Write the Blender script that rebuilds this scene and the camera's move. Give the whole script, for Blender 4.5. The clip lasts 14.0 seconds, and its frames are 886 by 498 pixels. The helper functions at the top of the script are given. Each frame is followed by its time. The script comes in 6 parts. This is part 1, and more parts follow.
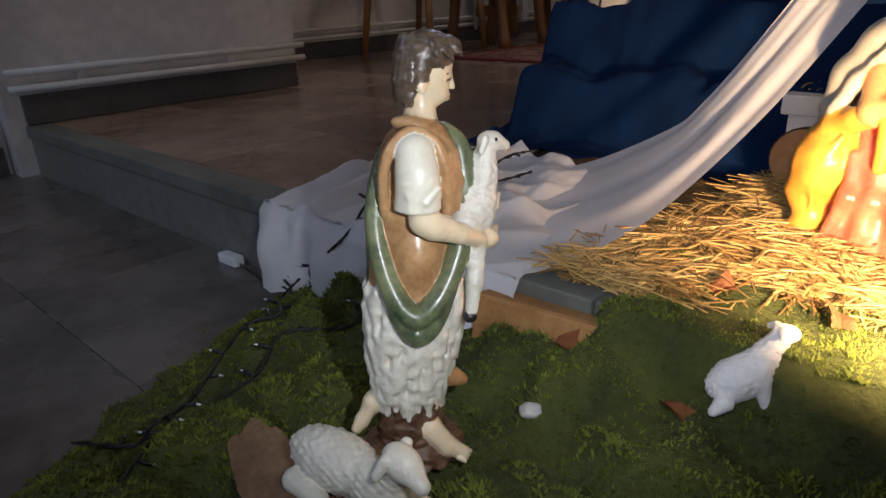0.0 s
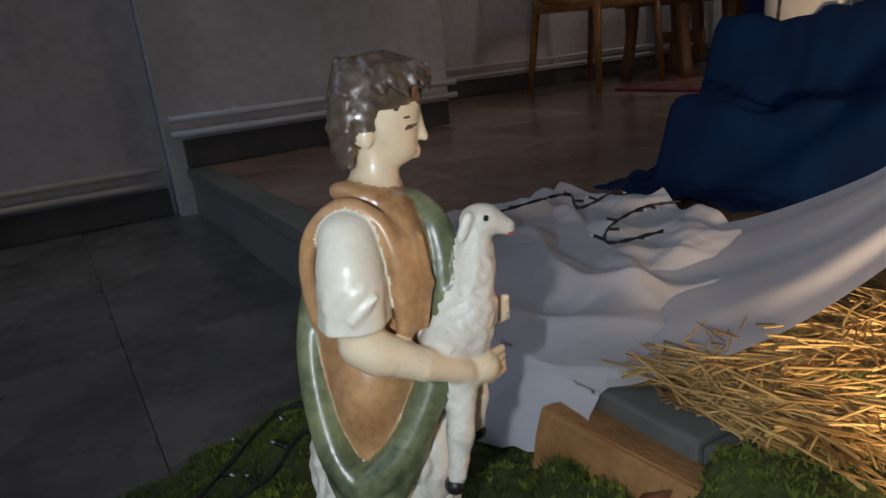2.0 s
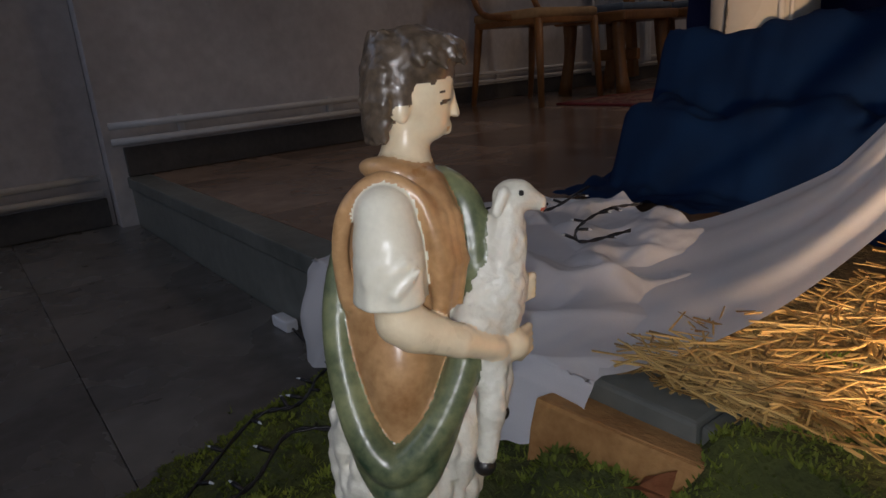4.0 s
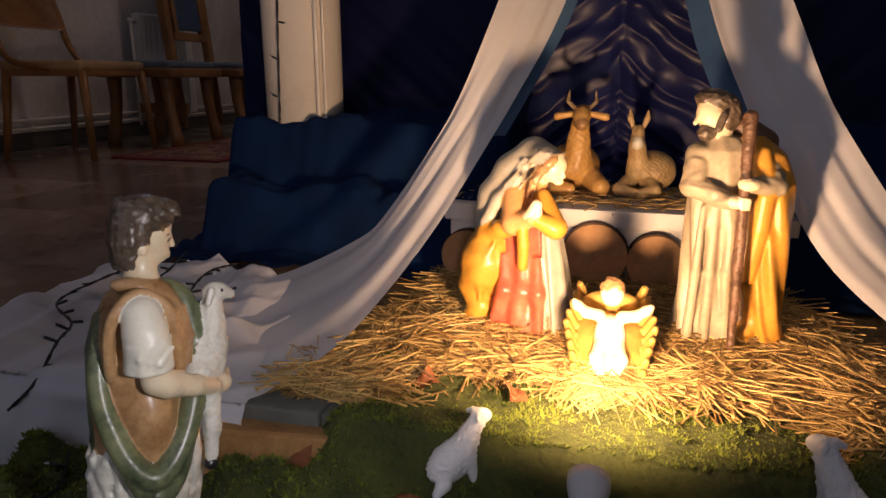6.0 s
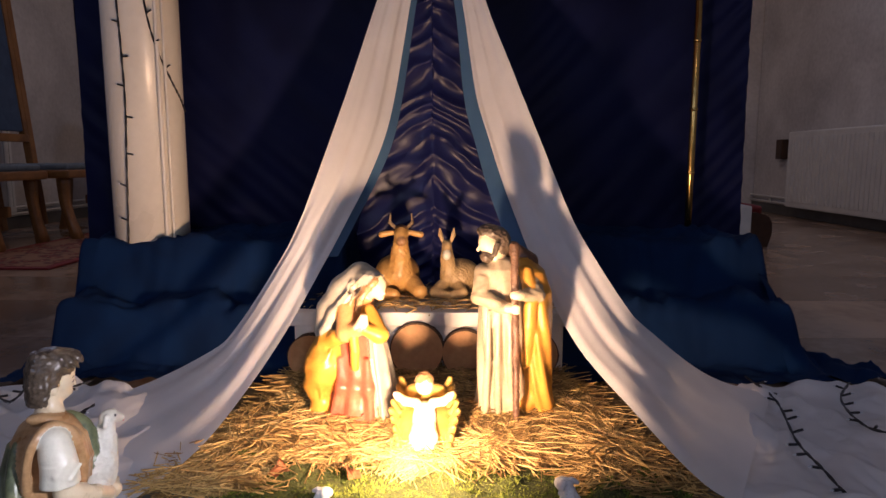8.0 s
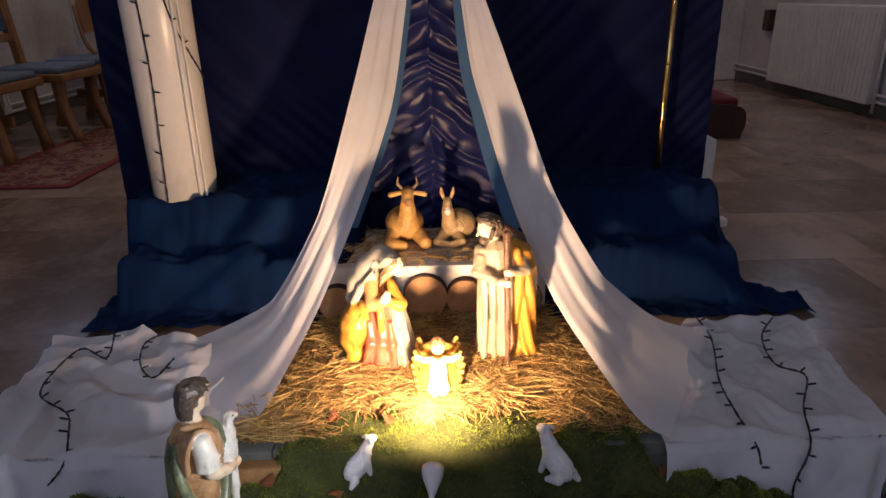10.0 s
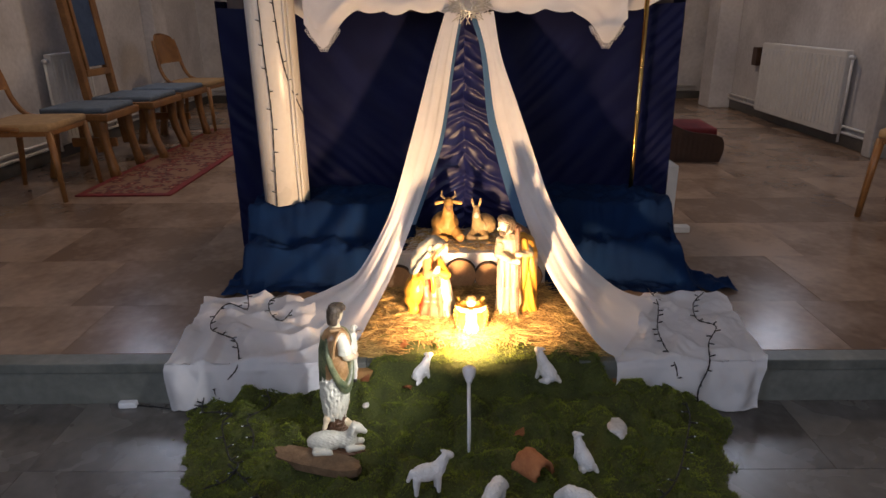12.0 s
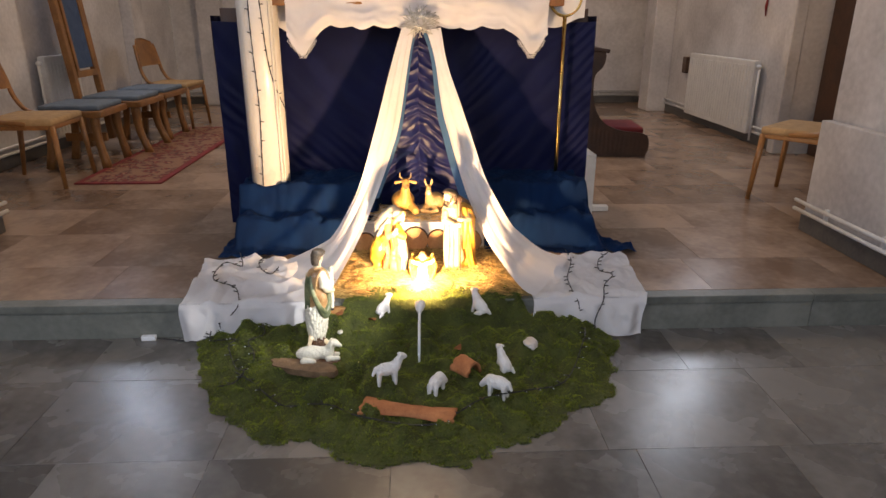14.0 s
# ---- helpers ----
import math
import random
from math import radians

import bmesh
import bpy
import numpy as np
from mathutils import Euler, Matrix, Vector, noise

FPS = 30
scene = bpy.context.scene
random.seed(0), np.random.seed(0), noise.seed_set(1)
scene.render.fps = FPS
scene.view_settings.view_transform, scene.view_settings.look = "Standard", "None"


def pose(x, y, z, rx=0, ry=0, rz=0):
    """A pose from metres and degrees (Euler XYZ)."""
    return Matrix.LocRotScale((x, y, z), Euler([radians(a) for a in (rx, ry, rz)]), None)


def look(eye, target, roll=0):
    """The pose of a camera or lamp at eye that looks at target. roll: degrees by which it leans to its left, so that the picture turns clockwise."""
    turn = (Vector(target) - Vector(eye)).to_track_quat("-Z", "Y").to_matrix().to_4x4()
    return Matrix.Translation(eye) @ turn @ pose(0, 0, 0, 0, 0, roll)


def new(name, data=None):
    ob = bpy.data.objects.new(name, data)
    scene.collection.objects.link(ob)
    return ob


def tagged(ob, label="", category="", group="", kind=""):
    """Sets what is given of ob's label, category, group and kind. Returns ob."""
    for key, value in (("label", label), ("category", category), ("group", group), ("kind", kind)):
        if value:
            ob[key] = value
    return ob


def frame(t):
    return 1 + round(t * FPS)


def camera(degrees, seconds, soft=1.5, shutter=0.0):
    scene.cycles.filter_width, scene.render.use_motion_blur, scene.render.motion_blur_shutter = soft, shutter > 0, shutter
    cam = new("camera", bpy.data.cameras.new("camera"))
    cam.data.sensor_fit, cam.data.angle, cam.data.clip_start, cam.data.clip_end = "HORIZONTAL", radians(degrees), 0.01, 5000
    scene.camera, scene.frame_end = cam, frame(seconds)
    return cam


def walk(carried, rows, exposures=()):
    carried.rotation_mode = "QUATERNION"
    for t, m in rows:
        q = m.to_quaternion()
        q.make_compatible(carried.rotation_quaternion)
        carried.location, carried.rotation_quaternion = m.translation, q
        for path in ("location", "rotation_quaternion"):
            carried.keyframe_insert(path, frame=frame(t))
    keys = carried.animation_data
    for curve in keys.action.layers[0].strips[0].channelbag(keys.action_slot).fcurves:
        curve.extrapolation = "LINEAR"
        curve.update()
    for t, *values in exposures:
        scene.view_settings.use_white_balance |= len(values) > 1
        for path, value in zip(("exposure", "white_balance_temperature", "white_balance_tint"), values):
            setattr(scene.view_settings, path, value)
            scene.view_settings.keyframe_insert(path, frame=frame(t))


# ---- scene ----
cam = camera(68.6, 14.0)
PATH = [
    (0, (0.206, -0.616, 0.512), (-1.053, 0.751, -0.227), -2.1),
    (0.5, (0.184, -0.533, 0.495), (-1.3, 0.625, -0.181), -1.0),
    (1, (0.168, -0.47, 0.472), (-1.365, 0.622, -0.204), -2.7),
    (1.5, (0.16, -0.417, 0.49), (-1.457, 0.562, -0.163), -4.6),
    (2, (0.152, -0.389, 0.487), (-1.492, 0.575, -0.121), -5.6),
    (2.5, (0.149, -0.382, 0.475), (-1.498, 0.584, -0.12), -6.8),
    (2.7, (0.143, -0.381, 0.47), (-1.506, 0.585, -0.119), -6.8),
    (5, (0.125, -0.526, 0.477), (-1.078, 0.97, -0.081), -0.9),
    (5.5, (0.158, -0.587, 0.504), (-0.72, 1.129, -0.032), 0.4),
    (6, (0.202, -0.668, 0.576), (-0.272, 1.205, 0.06), 0.2),
    (6.5, (0.233, -0.751, 0.65), (0.044, 1.197, 0.237), 1.0),
    (7, (0.244, -0.836, 0.711), (0.138, 1.141, 0.426), -0.1),
    (7.5, (0.256, -0.88, 0.697), (0.182, 1.097, 0.404), -1.3),
    (8, (0.257, -0.885, 0.678), (0.243, 1.096, 0.403), 0.0),
    (8.2, (0.245, -0.899, 0.659), (0.246, 1.082, 0.389), 0.1),
    (10.3, (0.219, -1.135, 1.067), (0.237, 0.704, 0.28), -1.3),
    (10.5, (0.231, -1.184, 1.097), (0.123, 0.644, 0.294), -0.6),
    (11, (0.182, -1.323, 1.159), (-0.083, 0.5, 0.382), -2.5),
    (11.5, (0.117, -1.6, 1.171), (-0.05, 0.26, 0.455), -1.7),
    (12, (0.154, -1.787, 1.197), (0.13, 0.092, 0.513), -0.7),
    (12.5, (0.187, -2.0, 1.2), (0.171, -0.118, 0.523), -0.7),
    (13, (0.141, -2.166, 1.207), (0.187, -0.279, 0.545), -0.3),
    (13.5, (0.129, -2.282, 1.216), (0.234, -0.39, 0.578), -0.8),
    (14, (0.195, -2.383, 1.242), (0.276, -0.501, 0.571), 0.1),
]
EXPOSURES = [(0, -0.15, 5800, 14), (0.5, 0.1, 5200, 10), (1.0, 0.3, 5400, 10), (1.5, 0.15, 5500, 10), (2.0, -0.52, 5600, 10), (2.7, -0.8, 5800, 12), (5.0, -0.85, 6100, 18), (5.5, -0.95, 6300, 20), (6.5, -0.88, 6200, 26), (7.0, -0.74, 6000, 26), (7.5, -0.5, 5800, 26), (8.0, -0.36, 5800, 26), (11.0, 0.05, 6000, 18), (12.5, 0.80, 6500, 14), (14.0, 1.27, 6700, 13)]
walk(cam, [(t, look(eye, target, roll)) for t, eye, target, roll in PATH], EXPOSURES)

# ---- light ----
P = 0.19                      # height of the chancel step
F = 0.045                     # level of the nave floor
CX = 0.215                    # middle of the crib
XL, XR = -2.02, 2.27          # nave side walls and chancel piers
RL, RR = -2.80, 3.20          # side walls of the chancel behind the piers
YB = 6.25                     # back wall
YN = -6.6                     # end of the nave
TOP = 4.6
world = bpy.data.worlds.new("world")
scene.world = world
world.use_nodes = True
wn = world.node_tree
sky = wn.nodes.new("ShaderNodeTexSky")
sky.sky_type, sky.sun_disc = "NISHITA", False
sky.sun_elevation, sky.sun_rotation = radians(6), radians(200)
wn.links.new(sky.outputs[0], wn.nodes["Background"].inputs[0])
wn.nodes["Background"].inputs[1].default_value = 0.08


def lamp(name, kind, m, watts, colour, **settings):
    data = bpy.data.lights.new(name, kind)
    data.energy, data.color = watts, colour
    for key, value in settings.items():
        if key == "size":
            data.shape, data.size, data.size_y = "RECTANGLE", value[0], value[1]
        elif key == "spot":
            data.spot_size, data.spot_blend = radians(value[0]), value[1]
        elif key == "soft":
            data.shadow_soft_size = value
    ob = new(name, data)
    ob.matrix_world = m
    return ob


LAMP_AT = (0.206, -0.126, 0.302)
lamp("crib_lamp_light", "SPOT", look(LAMP_AT, (CX, 0.62, 0.47)), 53.0, (1.0, 0.63, 0.315), spot=(156, 1.0), soft=0.020)
lamp("phone_torch_light", "SPOT", look((0.185, -0.49, 0.49), (-0.42, 0.10, 0.28)), 6.8, (1.0, 0.98, 0.93), spot=(92, 0.8), soft=0.006)
lamp("nave_daylight", "AREA", look((0.6, -6.3, 3.2), (0.2, 0.0, 0.8)), 25.0, (0.68, 0.80, 1.0), size=(2.6, 2.2))
# bluish side fill, added to brighten the right pier and the white cloth
lamp("nave_side_fill", "AREA", look((XL - 0.05, -2.7, 2.4), (1.6, 0.3, 0.4)), 17.0, (0.66, 0.79, 1.0), size=(0.9, 1.5))
# added warm fill high in the nave, without a fixture, to brighten the walls
lamp("nave_warm_fill", "AREA", pose(0.1, -2.9, 4.45), 12.0, (1.0, 0.80, 0.58), size=(0.7, 0.7))
# unseen warm fill added above the chancel to lift its walls and floor
lamp("chancel_warm_fill", "AREA", pose(0.1, 3.1, 4.45), 27.0, (1.0, 0.72, 0.44), size=(0.5, 0.5))
lamp("chancel_window_light_left", "AREA", look((-2.70, 3.6, 2.75), (0.0, 1.2, 0.2)), 8.0, (0.70, 0.80, 1.0), size=(0.30, 1.25))
lamp("chancel_window_light_right", "AREA", look((3.05, 3.7, 2.75), (0.6, 1.6, 0.2)), 9.0, (0.78, 0.86, 1.0), size=(0.30, 1.25))

# ---- materials ----


def surf(name, dark, light, scale=6.0, rough=0.6, bump=0.0, fine=60.0, metal=0.0, spec=0.5, wave=None, sheen=0.0, per=0.0, coat=0.0, trans=0.0, rough_var=0.1, island=0.0):
    """A material with colour mottled between two tones at a coarse and a fine scale, uneven gloss and fine relief."""
    m = bpy.data.materials.new(name)
    m.use_nodes = True
    nt = m.node_tree
    b = nt.nodes["Principled BSDF"]
    tc = nt.nodes.new("ShaderNodeTexCoord")

    def noise_tex(s, detail, dist=0.0):
        n = nt.nodes.new("ShaderNodeTexNoise")
        n.inputs["Scale"].default_value, n.inputs["Detail"].default_value, n.inputs["Distortion"].default_value = s, detail, dist
        nt.links.new(tc.outputs["Object"], n.inputs["Vector"])
        return n
    a, f = noise_tex(scale, 5.0, 0.6), noise_tex(fine, 3.0)
    mix = nt.nodes.new("ShaderNodeMath")
    mix.operation = "MULTIPLY_ADD"
    nt.links.new(f.outputs[0], mix.inputs[0])
    mix.inputs[1].default_value = 0.45
    sub = nt.nodes.new("ShaderNodeMath")
    sub.operation = "SUBTRACT"
    nt.links.new(a.outputs[0], sub.inputs[0])
    sub.inputs[1].default_value = 0.225
    nt.links.new(sub.outputs[0], mix.inputs[2])
    fac = mix.outputs[0]
    if island:
        geo = nt.nodes.new("ShaderNodeNewGeometry")
        ad = nt.nodes.new("ShaderNodeMath")
        ad.operation = "MULTIPLY_ADD"
        nt.links.new(geo.outputs["Random Per Island"], ad.inputs[0])
        ad.inputs[1].default_value = island
        nt.links.new(fac, ad.inputs[2])
        ad2 = nt.nodes.new("ShaderNodeMath")
        ad2.operation = "SUBTRACT"
        nt.links.new(ad.outputs[0], ad2.inputs[0])
        ad2.inputs[1].default_value = island / 2
        fac = ad2.outputs[0]
    if per:
        inf = nt.nodes.new("ShaderNodeObjectInfo")
        ad = nt.nodes.new("ShaderNodeMath")
        ad.operation = "MULTIPLY_ADD"
        nt.links.new(inf.outputs["Random"], ad.inputs[0])
        ad.inputs[1].default_value = per
        nt.links.new(fac, ad.inputs[2])
        ad2 = nt.nodes.new("ShaderNodeMath")
        ad2.operation = "SUBTRACT"
        nt.links.new(ad.outputs[0], ad2.inputs[0])
        ad2.inputs[1].default_value = per / 2
        fac = ad2.outputs[0]
    ramp = nt.nodes.new("ShaderNodeValToRGB")
    ramp.color_ramp.elements[0].position, ramp.color_ramp.elements[1].position = 0.25, 0.75
    ramp.color_ramp.elements[0].color, ramp.color_ramp.elements[1].color = (*dark, 1), (*light, 1)
    nt.links.new(fac, ramp.inputs[0])
    nt.links.new(ramp.outputs[0], b.inputs["Base Color"])
    rr = nt.nodes.new("ShaderNodeMapRange")
    rr.inputs["To Min"].default_value, rr.inputs["To Max"].default_value = max(0.02, rough - rough_var), min(1.0, rough + rough_var)
    nt.links.new(a.outputs[0], rr.inputs["Value"])
    nt.links.new(rr.outputs[0], b.inputs["Roughness"])
    b.inputs["Metallic"].default_value = metal
    b.inputs["Specular IOR Level"].default_value = spec
    b.inputs["Sheen Weight"].default_value = sheen
    b.inputs["Coat Weight"].default_value = coat
    if bump:
        bp = nt.nodes.new("ShaderNodeBump")
        bp.inputs["Strength"].default_value, bp.inputs["Distance"].default_value = 1.0, bump
        src = f.outputs[0]
        if wave:
            w = nt.nodes.new("ShaderNodeTexWave")
            w.inputs["Scale"].default_value, w.inputs["Distortion"].default_value = wave, 3.0
            nt.links.new(tc.outputs["Object"], w.inputs["Vector"])
            src = w.outputs["Fac"]
        nt.links.new(src, bp.inputs["Height"])
        nt.links.new(bp.outputs[0], b.inputs["Normal"])
    if trans:
        td = nt.nodes.new("ShaderNodeBsdfTranslucent")
        nt.links.new(ramp.outputs[0], td.inputs[0])
        ms = nt.nodes.new("ShaderNodeMixShader")
        ms.inputs[0].default_value = trans
        nt.links.new(b.outputs[0], ms.inputs[1])
        nt.links.new(td.outputs[0], ms.inputs[2])
        nt.links.new(ms.outputs[0], nt.nodes["Material Output"].inputs[0])
    return m


M_WALL = surf("wall_plaster", (0.42, 0.405, 0.41), (0.68, 0.66, 0.66), 1.9, 0.75, 0.0015, 30)
M_CEIL = surf("ceiling_plaster", (0.5, 0.5, 0.5), (0.62, 0.61, 0.6), 1.2, 0.9)
M_TILE = surf("floor_marble", (0.066, 0.062, 0.058), (0.180, 0.172, 0.162), 4.5, 0.27, 0.0004, 26, per=0.55, rough_var=0.10)
# brown stone, its tone lifted and warmed to include the sunlight on it
M_TILE_WARM = surf("chancel_floor_marble", (0.165, 0.110, 0.078), (0.35, 0.250, 0.185), 4.0, 0.22, 0.0004, 26, per=0.5, rough_var=0.10)
M_JOINT = surf("floor_joint", (0.13, 0.125, 0.12), (0.20, 0.19, 0.18), 9, 0.8)
M_RISER = surf("step_stone", (0.10, 0.11, 0.10), (0.21, 0.22, 0.20), 5, 0.45, 0.0008, 40, per=0.3)
M_SKIRT = surf("skirting_stone", (0.05, 0.05, 0.05), (0.12, 0.115, 0.11), 6, 0.4)
M_PIPE = surf("pipe_paint", (0.62, 0.62, 0.62), (0.74, 0.74, 0.73), 8, 0.35)
M_WHITE = surf("white_cotton", (0.77, 0.77, 0.80), (0.88, 0.88, 0.90), 9, 0.85, 0.0004, 900, sheen=0.15, trans=0.30)
M_BLUE = surf("blue_cotton", (0.0016, 0.0105, 0.042), (0.0034, 0.0215, 0.080), 7, 0.9, 0.0006, 700, spec=0.15)
M_TEAL = surf("teal_lining", (0.038, 0.105, 0.22), (0.066, 0.155, 0.30), 7, 0.8, 0.0004, 700, trans=0.15)
M_NAVY = surf("navy_cloth", (0.0026, 0.0042, 0.026), (0.0056, 0.0088, 0.050), 5, 0.5, 0.0005, 500, spec=0.12)
M_SATIN = surf("navy_satin", (0.0075, 0.0095, 0.055), (0.014, 0.018, 0.092), 8, 0.36, 0.0002, 300, spec=0.22)
M_COLUMN = surf("column_paint", (0.66, 0.63, 0.57), (0.76, 0.73, 0.67), 4, 0.3, 0.0003, 60)
M_BRASS = surf("brass", (0.55, 0.36, 0.10), (0.75, 0.52, 0.18), 20, 0.22, metal=1.0)
M_SILVER = surf("silver_wire", (0.55, 0.55, 0.52), (0.8, 0.8, 0.76), 30, 0.35, metal=0.8)
M_CABLE = surf("black_cable", (0.008, 0.008, 0.01), (0.02, 0.02, 0.024), 60, 0.35)
M_LED = surf("clear_led_cap", (0.55, 0.6, 0.66), (0.8, 0.85, 0.9), 80, 0.12)
M_WOOD = surf("oak_wood", (0.17, 0.072, 0.020), (0.34, 0.160, 0.048), 7, 0.38, 0.0006, 60, wave=9, coat=0.1)
M_DARKWOOD = surf("dark_wood", (0.030, 0.014, 0.008), (0.075, 0.035, 0.02), 7, 0.4, 0.0006, 60, wave=9)
M_TAN = surf("tan_upholstery", (0.30, 0.19, 0.09), (0.46, 0.31, 0.16), 20, 0.9, 0.0008, 500)
M_GREY = surf("grey_blue_upholstery", (0.09, 0.12, 0.16), (0.15, 0.19, 0.24), 20, 0.9, 0.0008, 500)
M_PANEL = surf("blue_back_panel", (0.03, 0.06, 0.13), (0.06, 0.10, 0.19), 15, 0.8, 0.0008, 400)
M_RED = surf("red_cushion", (0.13, 0.012, 0.016), (0.24, 0.03, 0.03), 20, 0.85, 0.0008, 400)
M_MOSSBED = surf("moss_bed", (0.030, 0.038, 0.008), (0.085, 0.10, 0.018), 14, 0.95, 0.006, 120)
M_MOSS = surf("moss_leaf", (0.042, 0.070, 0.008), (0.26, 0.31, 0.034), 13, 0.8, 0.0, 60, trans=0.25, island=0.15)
M_STRAW = surf("straw", (0.22, 0.130, 0.038), (0.68, 0.47, 0.17), 18, 0.5, 0.0, 90, rough_var=0.15, island=0.6)
M_BRICK = surf("orange_brick", (0.30, 0.145, 0.045), (0.50, 0.28, 0.10), 22, 0.85, 0.0018, 150)
M_PLANK = surf("weathered_plank", (0.10, 0.060, 0.032), (0.26, 0.165, 0.09), 20, 0.85, 0.002, 140)
M_TERRA = surf("terracotta", (0.30, 0.105, 0.040), (0.50, 0.21, 0.085), 16, 0.85, 0.0015, 120)
M_LOG = surf("log_wood", (0.42, 0.22, 0.09), (0.60, 0.36, 0.17), 22, 0.75, 0.001, 90)
M_BARK = surf("bark", (0.04, 0.022, 0.012), (0.12, 0.07, 0.04), 30, 0.9, 0.003, 90)
M_FOAM = surf("white_board", (0.74, 0.72, 0.68), (0.85, 0.83, 0.79), 12, 0.8, 0.001, 60)
M_PLASTIC = surf("white_plastic", (0.72, 0.74, 0.78), (0.78, 0.80, 0.84), 12, 0.3)
M_PLASTER = surf("white_plaster", (0.70, 0.70, 0.70), (0.84, 0.84, 0.83), 40, 0.6, 0.0012, 260)
M_STONE = surf("pale_stone", (0.42, 0.41, 0.40), (0.66, 0.65, 0.63), 40, 0.6, 0.001, 120)

# ---- building helpers ----


def mesh_ob(name, verts, faces, material, parent=None, label="", smooth=False, mats=None, idx=None):
    me = bpy.data.meshes.new(name)
    me.from_pydata([tuple(v) for v in verts], [], [tuple(int(i) for i in f) for f in faces])
    for m in (mats or [material]):
        me.materials.append(m)
    if idx is not None:
        me.polygons.foreach_set("material_index", np.asarray(idx, dtype=np.int32))
    if smooth:
        me.polygons.foreach_set("use_smooth", np.ones(len(me.polygons), dtype=bool))
    me.update()
    ob = new(name, me)
    ob.parent = parent
    if label:
        ob["label"] = label
    return ob


def part(name, bm, material, parent=None, label="", smooth=False):
    me = bpy.data.meshes.new(name)
    bm.normal_update()
    if smooth:
        for f in bm.faces:
            f.smooth = True
    bm.to_mesh(me)
    bm.free()
    me.materials.append(material)
    ob = new(name, me)
    ob.parent = parent
    if label:
        ob["label"] = label
    return ob


def box(size, at=(0, 0, 0), bevel=0.0, rz=0.0, rx=0.0, ry=0.0, bm=None):
    bm = bm or bmesh.new()
    geo = bmesh.ops.create_cube(bm, size=1.0, matrix=pose(*at, rx, ry, rz) @ Matrix.Diagonal((*size, 1)))
    if bevel:
        es = list({e for v in geo["verts"] for e in v.link_edges})
        bmesh.ops.bevel(bm, geom=es, offset=bevel, segments=2, affect="EDGES", profile=0.6)
    return bm


def tube_mesh(points, radius, sides=8, closed_ends=True):
    """Vertices and faces of a tube of changing radius along points."""
    pts = [Vector(p) for p in points]
    rad = radius if isinstance(radius, (list, tuple)) else [radius] * len(pts)
    verts, faces = [], []
    side = None
    for i, p in enumerate(pts):
        d = (pts[min(i + 1, len(pts) - 1)] - pts[max(i - 1, 0)]).normalized()
        if side is None:
            side = d.orthogonal().normalized()
        side = (side - d * side.dot(d)).normalized()
        up = d.cross(side)
        for k in range(sides):
            a = 2 * math.pi * k / sides
            verts.append(p + rad[i] * (math.cos(a) * side + math.sin(a) * up))
    for i in range(len(pts) - 1):
        for k in range(sides):
            faces.append((i * sides + k, i * sides + (k + 1) % sides, (i + 1) * sides + (k + 1) % sides, (i + 1) * sides + k))
    if closed_ends:
        faces.append(tuple(range(sides - 1, -1, -1)))
        faces.append(tuple((len(pts) - 1) * sides + k for k in range(sides)))
    return verts, faces


def tube(name, points, radius, material, parent=None, label="", sides=8):
    v, f = tube_mesh(points, radius, sides)
    return mesh_ob(name, v, f, material, parent, label, smooth=True)


def spline(ctrl, n):
    """Catmull-Rom points through a few control points (any dimension)."""
    c = np.array(ctrl, dtype=float)
    c = np.vstack([2 * c[0] - c[1], c, 2 * c[-1] - c[-2]])
    out = []
    segs = len(c) - 3
    for j in range(n):
        u = j / (n - 1) * segs
        i = min(int(u), segs - 1)
        t = u - i
        a, b, d, e = c[i:i + 4]
        out.append(0.5 * (2 * b + (d - a) * t + (2 * a - 5 * b + 4 * d - e) * t * t + (3 * b - a - 3 * d + e) * t ** 3))
    return np.array(out)


def grid_faces(nu, nv):
    i = np.arange(nu * nv).reshape(nu, nv)
    return np.stack([i[:-1, :-1], i[1:, :-1], i[1:, 1:], i[:-1, 1:]], axis=-1).reshape(-1, 4)


def fbm(x, y, z=0.0, octaves=4):
    return noise.fractal(Vector((x, y, z)), 1.0, 2.0, octaves)


def sstep(a, b, x):
    t = min(1.0, max(0.0, (x - a) / (b - a)))
    return t * t * (3 - 2 * t)


def empty(name, at=(0, 0, 0), rz=0.0):
    ob = new(name)
    ob.empty_display_size = 0.05
    ob.matrix_world = pose(*at, 0, 0, rz)
    return ob


# ---- one-piece sculpted figures ----


